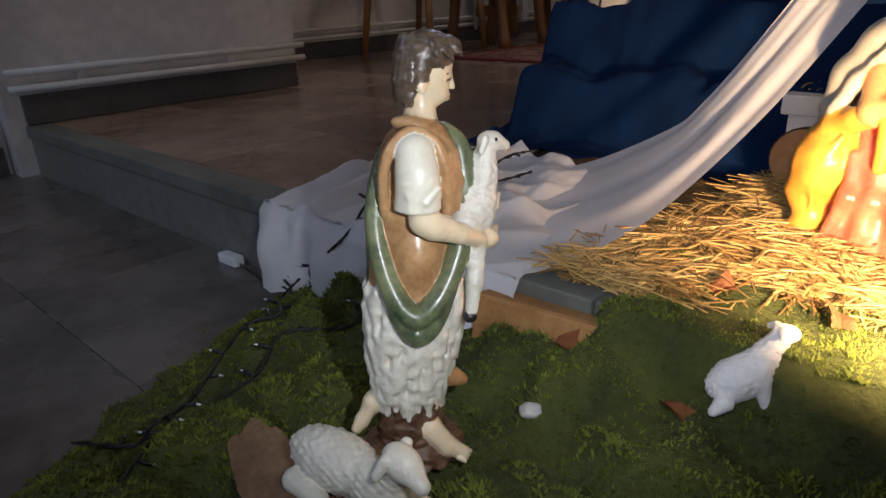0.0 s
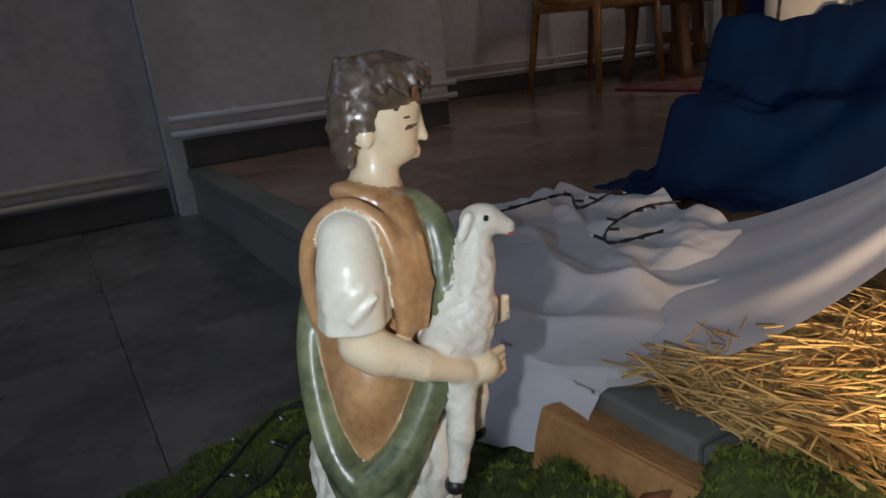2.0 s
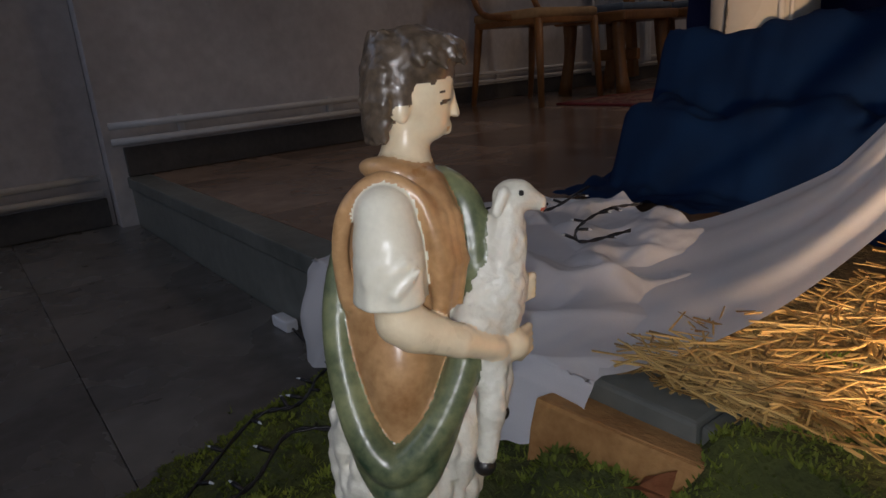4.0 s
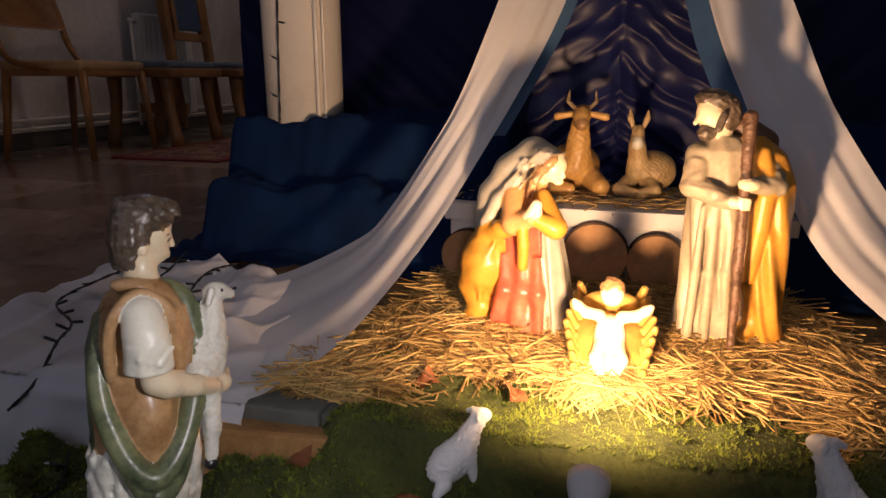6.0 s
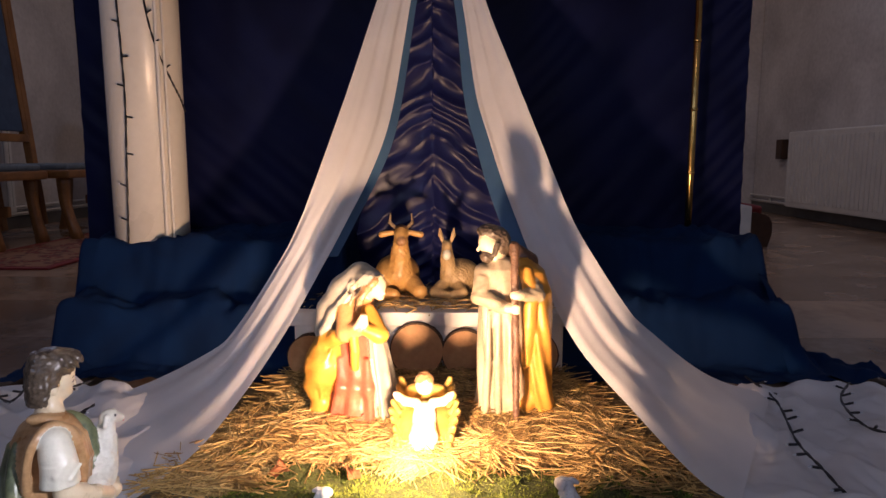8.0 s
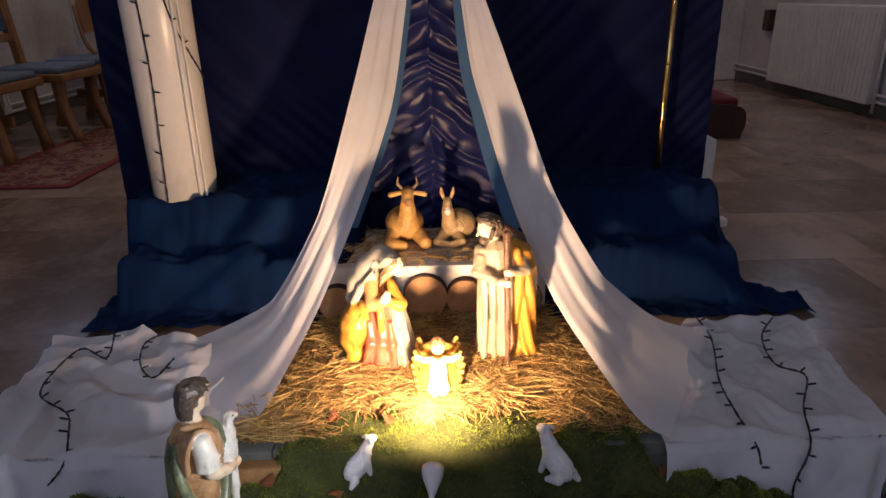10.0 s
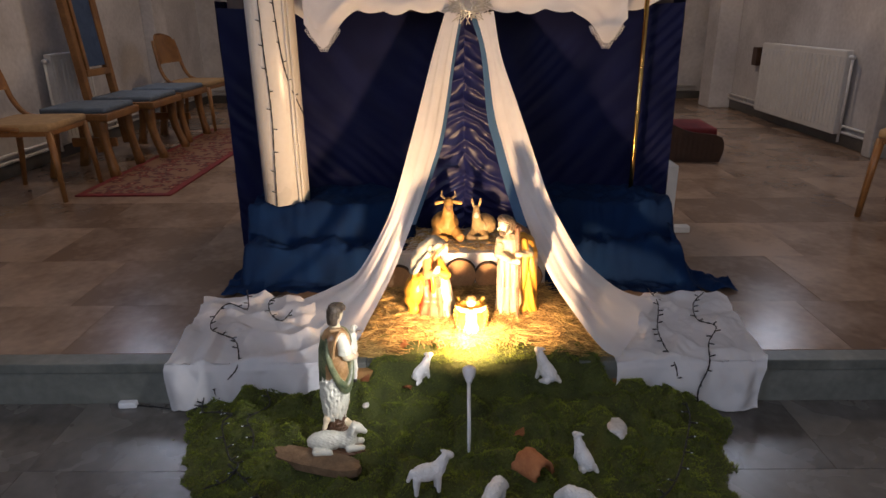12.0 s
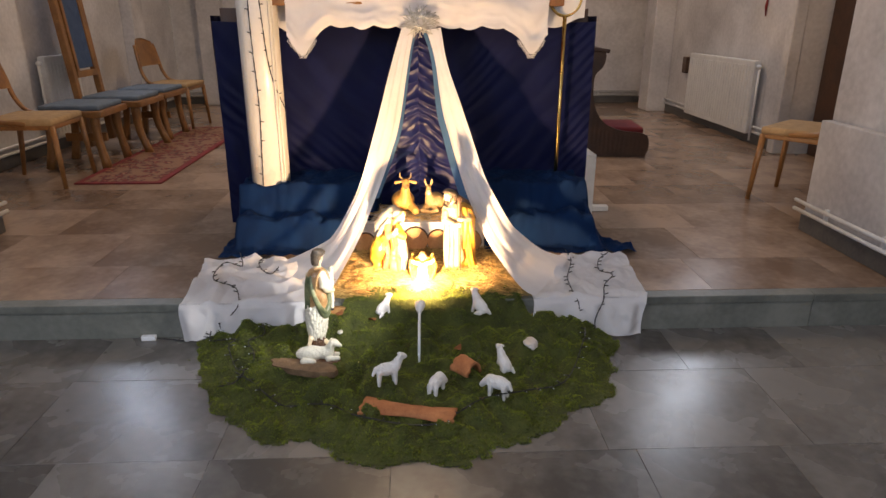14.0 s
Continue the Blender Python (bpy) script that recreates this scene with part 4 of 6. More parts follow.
    c.limb(spline(low, 32), list(np.interp(np.linspace(0, 6, 32), range(7), [0.006, 0.0075, 0.0085, 0.009, 0.009, 0.0085, 0.006])), N["green"], k=0.0015)
    c.robe([(0.155, -0.036, 0.008, 0.029, 0.029), (0.200, -0.034, 0.008, 0.030, 0.030), (0.250, -0.030, 0.007, 0.029, 0.031), (0.276, -0.026, 0.006, 0.024, 0.029)], N["green"], k=0.003, folds=(8, 0.03))
    # full short sleeve, bare arm
    c.limb([(-0.0285, -0.033, 0.2850), (-0.0288, -0.0375, 0.272), (-0.0290, -0.0405, 0.262)], [0.0148, 0.0162, 0.0164], N["cream"], k=0.002)
    c.robe([(0.2440, -0.0300, -0.0420, 0.0182, 0.0160), (0.2520, -0.0295, -0.0415, 0.0176, 0.0158), (0.266, -0.0288, -0.0400, 0.0164, 0.0150)], N["cream"], k=0.003, folds=(5, 0.05))
    for k in range(3):
        c.limb([(-0.016 - 0.006 * k, -0.055 + 0.001 * k, 0.262 + 0.004 * k), (-0.028 - 0.006 * k, -0.057 + 0.002 * k, 0.252 + 0.003 * k)], [0.0012, 0.0018], N["cream"], k=0.004)
    c.limb([(-0.028, -0.043, 0.255), (-0.0265, -0.045, 0.2345), (-0.020, -0.046, 0.2295), (0.002, -0.044, 0.2195), (0.022, -0.035, 0.2090)], [0.0116, 0.0118, 0.0112, 0.0084, 0.0062], N["skin"], k=0.002)
    c.ball((0.0315, -0.027, 0.2055), (0.0105, 0.0085, 0.0088), N["skin"], k=0.004)
    for i in range(4):
        c.limb([(0.036, -0.026, 0.2105 - 0.0042 * i), (0.0440, -0.017, 0.2105 - 0.0042 * i)], [0.0029, 0.0024], N["skin"], k=0.001)
    c.limb([(-0.012, 0.036, 0.266), (0.004, 0.040, 0.230), (0.036, 0.016, 0.226)], [0.015, 0.013, 0.009], N["cream"])
    for i in range(4):
        c.limb([(0.0420, -0.004, 0.2300 - 0.0026 * i), (0.0490, -0.010 + 0.001 * i, 0.2370 - 0.0040 * i)], [0.0036, 0.0024], N["skin"], k=0.0012)
    # the lamb in the arms
    c.ball((0.0240, -0.022, 0.230), (0.0168, 0.0150, 0.022), N["fleece"], ripple=(0.0005, 330))
    c.ball((0.0125, -0.030, 0.222), (0.0125, 0.0115, 0.0125), N["fleece"], k=0.003, ripple=(0.0004, 330))
    c.limb([(0.0300, -0.020, 0.240), (0.0325, -0.020, 0.260), (0.0345, -0.020, 0.276)], [0.0128, 0.0100, 0.0084], N["fleece"], k=0.005, ripple=(0.0004, 330))
    for i in range(16):
        a = i * 2.4
        c.limb([(0.0325 + 0.0088 * math.cos(a), -0.020 + 0.0088 * math.sin(a), 0.270 - i * 0.0022), (0.0305 + 0.0115 * math.cos(a), -0.020 + 0.0112 * math.sin(a), 0.260 - i * 0.0024)], [0.0028, 0.0010], N["fleece"], k=0.0016)
    c.ball((0.0375, -0.020, 0.2850), (0.0105, 0.0080, 0.0086), N["fleece"], k=0.003)
    c.limb([(0.0420, -0.020, 0.2845), (0.0505, -0.020, 0.2805)], [0.0070, 0.0046], N["fleece"], k=0.003)
    c.limb([(0.0315, -0.0265, 0.2885), (0.0270, -0.0285, 0.2790)], [0.0032, 0.0026], N["fleece"], k=0.001)
    c.ball((0.0400, -0.0280, 0.2875), 0.0014, N["black"], k=0.0004)
    c.limb([(0.0520, -0.0225, 0.2770), (0.0540, -0.0205, 0.2776)], [0.0013, 0.0012], N["red"], k=0.0005)
    c.limb([(0.0205, -0.030, 0.203), (0.0175, -0.035, 0.172), (0.0135, -0.0368, 0.148)], [0.0090, 0.0070, 0.0056], N["fleece"], k=0.004, ripple=(0.0004, 330))
    c.ball((0.0118, -0.0372, 0.1410), (0.0062, 0.0060, 0.0056), N["black"], k=0.0008)
    c.limb([(0.030, -0.006, 0.206), (0.029, -0.008, 0.176), (0.027, -0.008, 0.160)], [0.0078, 0.0062, 0.0052], N["fleece"], k=0.004)
    c.ball((0.027, -0.008, 0.1545), (0.0058, 0.0055, 0.0055), N["black"], k=0.0008)
    # long neck and bowed head
    c.limb([(-0.0155, -0.002, 0.292), (-0.0145, -0.002, 0.304), (-0.0125, -0.002, 0.322)], [0.0152, 0.0122, 0.0112], N["skin"], k=0.006)
    c.ball((-0.0040, -0.002, 0.3395), (0.0170, 0.0150, 0.0205), N["skin"], rot=(0, 12, 0))
    c.ball((0.0005, -0.002, 0.3230), (0.0088, 0.0088, 0.0084), N["skin"], k=0.006)
    c.limb([(0.0118, -0.002, 0.3370), (0.0138, -0.002, 0.3272)], [0.0018, 0.0022], N["skin"], k=0.003)
    c.limb([(0.0092, -0.002, 0.3215), (0.0086, -0.002, 0.3188)], [0.0022, 0.0022], N["skin"], k=0.002)
    c.limb([(0.0100, -0.0090, 0.3345), (0.0050, -0.0142, 0.3338)], [0.0007, 0.0008], N["hair"], k=0.0005)
    c.limb([(0.0106, -0.0088, 0.3395), (0.0055, -0.0146, 0.3390)], [0.0007, 0.0006], N["hair"], k=0.0005)
    c.limb([(0.0098, -0.0030, 0.3202), (0.0080, -0.0062, 0.3205)], [0.0007, 0.0005], N["orange"], k=0.001)
    c.ball((-0.0150, -0.0165, 0.3300), (0.0034, 0.0025, 0.0046), N["skin"], k=0.0015)
    # close cap of combed hair with a broken fringe, thicker at the nape
    c.ball((-0.0075, -0.002, 0.3540), (0.0225, 0.0185, 0.0172), N["hair"], k=0.004, rot=(0, 6, 0), ripple=(0.0005, 260))
    c.ball((-0.0175, -0.002, 0.3420), (0.0150, 0.0172, 0.0180), N["hair"], k=0.005, ripple=(0.0005, 260))
    for i in range(13):
        a = radians(-95 + i * 15.8)
        ca, sa = math.cos(a), math.sin(a)
        end = 0.3520 + 0.0026 * math.sin(i * 2.3) + 0.002 * ca
        c.limb([(-0.012 + 0.010 * ca, -0.002 + 0.009 * sa, 0.3695), (-0.006 + 0.0190 * ca, -0.003 + 0.0152 * sa, 0.3630), (-0.003 + 0.0200 * ca, -0.005 + 0.0168 * sa, end + 0.004), (-0.001 + 0.0202 * ca, -0.007 + 0.0170 * sa, end)], [0.0014, 0.0024, 0.0028, 0.0013], N["hair"], k=0.0025, ripple=(0.0003, 420))
    for i in range(16):
        a = radians(112 + i * 9.1)
        ca, sa = math.cos(a), math.sin(a)
        dip = 0.0028 * math.sin(i * 3.3)
        c.limb([(-0.014 + 0.012 * ca, -0.002 + 0.010 * sa, 0.3680), (-0.0160 + 0.0140 * ca, -0.002 + 0.0160 * sa, 0.352), (-0.0170 + 0.0140 * ca + dip * 0.5, -0.002 + 0.0160 * sa, 0.336), (-0.0190 + 0.0120 * ca, -0.002 + 0.0138 * sa, 0.3260), (-0.0195 + 0.0130 * ca, -0.002 + 0.0150 * sa, 0.3195 + dip)], [0.0016, 0.0024, 0.0028, 0.0030, 0.0018], N["hair"], k=0.0022, ripple=(0.0004, 420))
    ob = c.build("statue", MATS)
    ob.matrix_world = pose(-0.1487, -0.2332, 0.1140, 0, 0, 60)
    return tagged(ob, "painted shepherd statue in green cloak and fleece, holding a lamb", "statue")


def resting_lamb():
    c = Clay((-0.11, -0.05, -0.03), (0.11, 0.05, 0.10), 0.0018)
    c.robe([(-0.024, 0, 0, 0.082, 0.036), (-0.010, 0, 0, 0.084, 0.038), (-0.004, 0, 0, 0.078, 0.034)], N["brown"], ripple=(0.001, 160))
    c.ball((-0.022, 0.002, 0.020), (0.055, 0.027, 0.028), N["fleece"], ripple=(0.0010, 300))
    c.ball((0.030, 0.0, 0.020), (0.032, 0.021, 0.024), N["fleece"], ripple=(0.0009, 300))
    c.limb([(0.040, 0, 0.024), (0.056, 0, 0.052)], [0.018, 0.014], N["fleece"], k=0.006, ripple=(0.0008, 300))
    c.ball((0.064, -0.003, 0.060), (0.020, 0.0145, 0.015), N["fleece"], rot=(0, 25, 0))
    c.limb([(0.072, -0.004, 0.057), (0.086, -0.006, 0.048)], [0.0105, 0.0075], N["fleece"], k=0.004)
    c.limb([(0.056, -0.015, 0.066), (0.050, -0.021, 0.052)], [0.0055, 0.0045], N["fleece"], k=0.002)
    c.limb([(0.056, 0.013, 0.066), (0.050, 0.019, 0.054)], [0.0055, 0.0045], N["fleece"], k=0.002)
    c.limb([(0.040, -0.020, 0.004), (0.078, -0.016, 0.001)], [0.010, 0.0075], N["fleece"])
    c.limb([(0.040, 0.016, 0.004), (0.076, 0.018, 0.001)], [0.010, 0.0075], N["fleece"])
    c.limb([(-0.050, -0.026, 0.004), (-0.012, -0.030, 0.001)], [0.012, 0.008], N["fleece"])
    ob = c.build("statue", MATS)
    ob.matrix_world = pose(-0.158, -0.345, 0.116, 0, 0, 6) @ Matrix.Scale(0.94, 4)
    return tagged(ob, "painted cream lamb statue resting on a brown base", "statue")


def mary():
    c = Clay((-0.125, -0.10, -0.012), (0.115, 0.09, 0.320), 0.0017)
    # full red skirt, kneeling towards the child
    c.robe([(-0.004, 0.014, -0.004, 0.064, 0.060), (0.04, 0.013, -0.006, 0.060, 0.058), (0.08, 0.012, -0.006, 0.053, 0.051), (0.12, 0.009, -0.004, 0.044, 0.045), (0.16, 0.003, 0, 0.036, 0.038), (0.186, -0.003, 0.002, 0.031, 0.034)], N["red"], folds=(9, 0.04), twist=1.2)
    for k, (x0, x1) in enumerate(((-0.018, -0.030), (0.010, 0.004), (0.034, 0.044))):
        c.limb([(x0, -0.046, 0.130), (x0 + 0.006, -0.058, 0.080), (x1, -0.062, 0.020)], [0.003, 0.006, 0.004], N["red"], k=0.016)
    # orange bodice
    c.robe([(0.168, -0.004, 0, 0.033, 0.036), (0.205, 0.002, 0, 0.032, 0.037), (0.232, 0.010, -0.002, 0.026, 0.030), (0.250, 0.019, -0.004, 0.014, 0.016)], N["orange"])
    # yellow cloak swelling over the hip, drawn in at the knee and spreading on the ground
    c.ball((-0.050, -0.012, 0.108), (0.043, 0.050, 0.063), N["yellow"], k=0.004, rot=(0, 10, 0), ripple=(0.0010, 70))
    c.limb([(-0.070, -0.024, 0.070), (-0.054, -0.034, 0.040), (-0.066, -0.038, 0.004)], [0.024, 0.019, 0.022], N["yellow"], k=0.006)
    c.limb([(-0.056, 0.014, 0.070), (-0.050, 0.016, 0.004)], [0.026, 0.024], N["yellow"], k=0.008)
    c.limb([(-0.046, -0.030, 0.158), (-0.022, -0.044, 0.172), (0.004, -0.050, 0.176)], [0.018, 0.014, 0.010], N["yellow"], k=0.006)
    for k in range(3):
        c.limb([(-0.030 - 0.012 * k, -0.050 + 0.005 * k, 0.150), (-0.052 - 0.013 * k, -0.054 + 0.010 * k, 0.105), (-0.050 - 0.010 * k, -0.050 + 0.006 * k, 0.055)], [0.003, 0.005, 0.003], N["yellow"], k=0.006)
    c.limb([(0.014, -0.062, 0.186), (0.018, -0.066, 0.155), (0.017, -0.064, 0.122)], [0.0085, 0.0085, 0.0075], N["yellow"], k=0.002)
    # pale mantle down the other side
    c.robe([(-0.003, 0.064, -0.004, 0.023, 0.046), (0.05, 0.060, -0.008, 0.021, 0.046), (0.11, 0.052, -0.010, 0.019, 0.038), (0.170, 0.044, -0.012, 0.015, 0.030)], N["grey"], folds=(8, 0.10))
    c.limb([(0.010, 0.006, 0.284), (-0.018, 0.004, 0.254), (-0.042, 0.002, 0.214), (-0.058, -0.002, 0.176)], [0.026, 0.029, 0.029, 0.020], N["grey"], k=0.010)
    c.limb([(-0.004, -0.030, 0.250), (-0.030, -0.032, 0.215), (-0.050, -0.034, 0.180)], [0.008, 0.009, 0.008], N["grey"], k=0.012)
    # wide sleeves, clasped fingers
    c.limb([(-0.008, -0.030, 0.222), (0.000, -0.052, 0.186), (0.026, -0.064, 0.196)], [0.017, 0.019, 0.012], N["orange"], k=0.003)
    c.limb([(0.032, -0.022, 0.220), (0.057, -0.046, 0.182), (0.036, -0.063, 0.196)], [0.014, 0.017, 0.011], N["yellow"], k=0.003)
    c.limb([(0.024, -0.066, 0.198), (0.034, -0.069, 0.222)], [0.0095, 0.0050], N["skin"], k=0.002)
    c.limb([(0.034, -0.065, 0.198), (0.038, -0.068, 0.221)], [0.0090, 0.0050], N["skin"], k=0.002)
    # bowed head in a striped veil
    c.limb([(0.016, -0.006, 0.238), (0.032, -0.010, 0.258)], [0.014, 0.012], N["skin"])
    c.ball((0.044, -0.016, 0.266), (0.018, 0.017, 0.0225), N["skin"], rot=(0, 28, 0))
    c.limb([(0.059, -0.022, 0.263), (0.061, -0.023, 0.256)], [0.0028, 0.0032], N["skin"], k=0.002)
    c.ball((0.053, -0.020, 0.248), (0.0078, 0.0078, 0.007), N["skin"], k=0.004)
    c.limb([(0.048, -0.031, 0.280), (0.034, -0.036, 0.266), (0.022, -0.038, 0.246), (0.018, -0.042, 0.226)], [0.0050, 0.0062, 0.0062, 0.005], N["tunic"], k=0.002, ripple=(0.0007, 320))
    c.ball((0.030, -0.006, 0.278), (0.028, 0.031, 0.0225), N["grey"], k=0.008, rot=(0, 28, 0))
    for k in range(3):
        o = 0.007 * k
        c.limb([(0.058 - o * 1.5, -0.010, 0.288 + o * 0.45), (0.048 - o * 1.4, -0.027 - o * 0.3, 0.287 + o * 0.2), (0.028 - o * 1.6, -0.035 - o * 0.2, 0.271), (0.004 - o * 1.6, -0.036, 0.240), (-0.014 - o * 1.5, -0.036, 0.205)], [0.0009] * 5, N["robe"], k=0.006)
    c.robe([(-0.01, 0, 0, 0.090, 0.070), (0.004, 0, 0, 0.086, 0.066)], N["brown"])
    ob = c.build("statue", MATS)
    ob.matrix_world = pose(0.086, 0.286, 0.198, 0, 0, -8) @ Matrix.Diagonal((1, 1, 0.945, 1))
    return tagged(ob, "painted kneeling woman statue in red dress and yellow cloak", "statue")


def joseph():
    c = Clay((-0.10, -0.11, -0.01), (0.12, 0.08, 0.40), 0.0018)
    c.robe([(-0.004, -0.006, 0, 0.050, 0.044), (0.05, -0.006, 0, 0.046, 0.041), (0.13, -0.008, 0, 0.042, 0.038), (0.20, -0.008, 0, 0.042, 0.038), (0.26, -0.006, 0, 0.045, 0.039), (0.295, -0.006, 0, 0.041, 0.036), (0.314, -0.013, 0, 0.022, 0.022)], N["robe"], folds=(9, 0.115), twist=0.9)
    for k, x0 in enumerate((-0.036, -0.018, 0.004)):
        c.limb([(x0, -0.034, 0.215), (x0 - 0.003, -0.041, 0.12), (x0 - 0.008 + 0.006 * k, -0.045, 0.010)], [0.004, 0.0065, 0.007], N["robe"], k=0.006)
    # orange-yellow cloak falling from one shoulder to a swirl at the ground
    c.robe([(0.012, 0.066, -0.018, 0.024, 0.028), (0.06, 0.058, -0.016, 0.025, 0.038), (0.10, 0.057, -0.012, 0.026, 0.042), (0.18, 0.056, -0.010, 0.027, 0.044), (0.25, 0.052, -0.006, 0.030, 0.044), (0.29, 0.038, 0.000, 0.032, 0.040), (0.314, 0.020, 0.006, 0.022, 0.030)], N["yellow"], k=0.003, folds=(7, 0.09), twist=1.2)
    c.limb([(0.030, -0.034, 0.292), (0.037, -0.050, 0.250), (0.035, -0.047, 0.190), (0.030, -0.042, 0.115)], [0.012, 0.013, 0.012, 0.008], N["yellow"], k=0.003)
    c.limb([(0.062, -0.022, 0.085), (0.050, -0.030, 0.055), (0.070, -0.028, 0.034), (0.087, -0.016, 0.018)], [0.013, 0.013, 0.013, 0.010], N["yellow"], k=0.005)
    c.limb([(0.050, -0.030, 0.055), (0.034, -0.036, 0.030), (0.028, -0.036, 0.010)], [0.012, 0.012, 0.010], N["yellow"], k=0.005)
    c.limb([(0.010, 0.012, 0.328), (0.042, 0.006, 0.306)], [0.017, 0.018], N["brown"])
    # arms on the staff
    c.limb([(-0.044, -0.010, 0.286), (-0.052, -0.032, 0.246), (-0.014, -0.060, 0.230)], [0.018, 0.016, 0.012], N["robe"], ripple=(0.0012, 110))
    c.limb([(0.034, -0.018, 0.286), (0.046, -0.046, 0.250), (0.016, -0.064, 0.254)], [0.018, 0.015, 0.011], N["robe"], ripple=(0.0012, 110))
    c.ball((-0.002, -0.068, 0.231), (0.014, 0.011, 0.009), N["skin"])
    c.ball((0.008, -0.070, 0.256), (0.013, 0.011, 0.009), N["skin"])
    for i in range(4):
        c.limb([(0.000, -0.078, 0.237 - 0.004 * i), (0.010, -0.079, 0.236 - 0.004 * i)], [0.0026, 0.0022], N["skin"], k=0.001)
    c.limb([(0.004, -0.058, 0.345), (0.004, -0.068, 0.262), (0.006, -0.076, 0.14), (0.008, -0.082, 0.0)], [0.0085, 0.0066, 0.0066, 0.0055], N["brown"], k=0.002, ripple=(0.0007, 200))
    # bowed bearded head
    c.limb([(-0.018, -0.004, 0.312), (-0.026, -0.010, 0.334)], [0.016, 0.014], N["skin"])
    c.ball((-0.036, -0.018, 0.343), (0.018, 0.017, 0.023), N["skin"], rot=(0, -24, 0))
    c.limb([(-0.052, -0.024, 0.342), (-0.056, -0.025, 0.333)], [0.0028, 0.0034], N["skin"], k=0.002)
    c.ball((-0.040, -0.024, 0.320), (0.0125, 0.0115, 0.0120), N["hair"], ripple=(0.0008, 300))
    c.limb([(-0.022, -0.034, 0.345), (-0.028, -0.036, 0.326)], [0.005, 0.005], N["hair"], k=0.002)
    c.ball((-0.028, -0.008, 0.362), (0.028, 0.025, 0.017), N["hair"], rot=(0, 14, 0), ripple=(0.0012, 260))
    c.ball((-0.012, -0.004, 0.345), (0.018, 0.024, 0.026), N["hair"], ripple=(0.0012, 260))
    c.limb([(-0.034, -0.045, 0.006), (-0.032, -0.060, 0.004)], [0.010, 0.008], N["skin"])
    c.limb([(0.016, -0.045, 0.006), (0.018, -0.062, 0.004)], [0.010, 0.008], N["skin"])
    c.robe([(-0.01, -0.004, -0.01, 0.066, 0.062), (0.004, -0.004, -0.01, 0.062, 0.058)], N["brown"])
    ob = c.build("statue", MATS)
    ob.matrix_world = pose(0.366, 0.298, 0.198, 0, 0, 4) @ Matrix.Diagonal((1, 1, 0.955, 1))
    return tagged(ob, "painted standing man statue in cream robe and orange cloak with staff", "statue")


def child():
    c = Clay((-0.085, -0.095, -0.02), (0.085, 0.095, 0.125), 0.0015)
    c.ball((0, -0.005, 0.020), (0.046, 0.060, 0.026), N["gold"], k=0.004)
    for s in (-1, 1):
        for i in range(9):
            y = -0.060 + i * 0.0155
            w = 0.054 - 0.014 * abs(i - 4.2) / 4
            c.limb([(s * 0.018, y - 0.006, 0.012), (s * w * 0.88, y, 0.030), (s * w, y + 0.004, 0.050)], [0.0075, 0.0072, 0.0048], N["gold"], k=0.0012)
    c.ball((0, 0.050, 0.038), (0.036, 0.014, 0.022), N["gold"], k=0.005)
    c.ball((0, -0.008, 0.050), (0.019, 0.030, 0.015), N["cream"])
    c.ball((0, -0.048, 0.036), (0.022, 0.016, 0.012), N["cream"], k=0.006)
    c.ball((0, 0.030, 0.083), (0.0145, 0.0145, 0.0160), N["skin"])
    c.ball((0, 0.036, 0.089), (0.0150, 0.0140, 0.0130), N["tunic"], k=0.002, ripple=(0.0009, 300))
    for s in (-1, 1):
        c.limb([(s * 0.014, 0.012, 0.062), (s * 0.030, 0.008, 0.072), (s * 0.040, 0.006, 0.088)], [0.008, 0.007, 0.0055], N["skin"])
        c.limb([(s * 0.040, 0.006, 0.086), (s * 0.044, 0.004, 0.097)], [0.006, 0.004], N["skin"])
        c.limb([(s * 0.010, -0.026, 0.052), (s * 0.014, -0.046, 0.056), (s * 0.010, -0.058, 0.046)], [0.009, 0.008, 0.006], N["skin"])
    ob = c.build("statue", MATS)
    ob.matrix_world = pose(0.219, 0.172, 0.217, 34, 0, 0) @ Matrix.Scale(1.04, 4)
    return tagged(ob, "small painted child statue in a ribbed golden cradle", "statue")


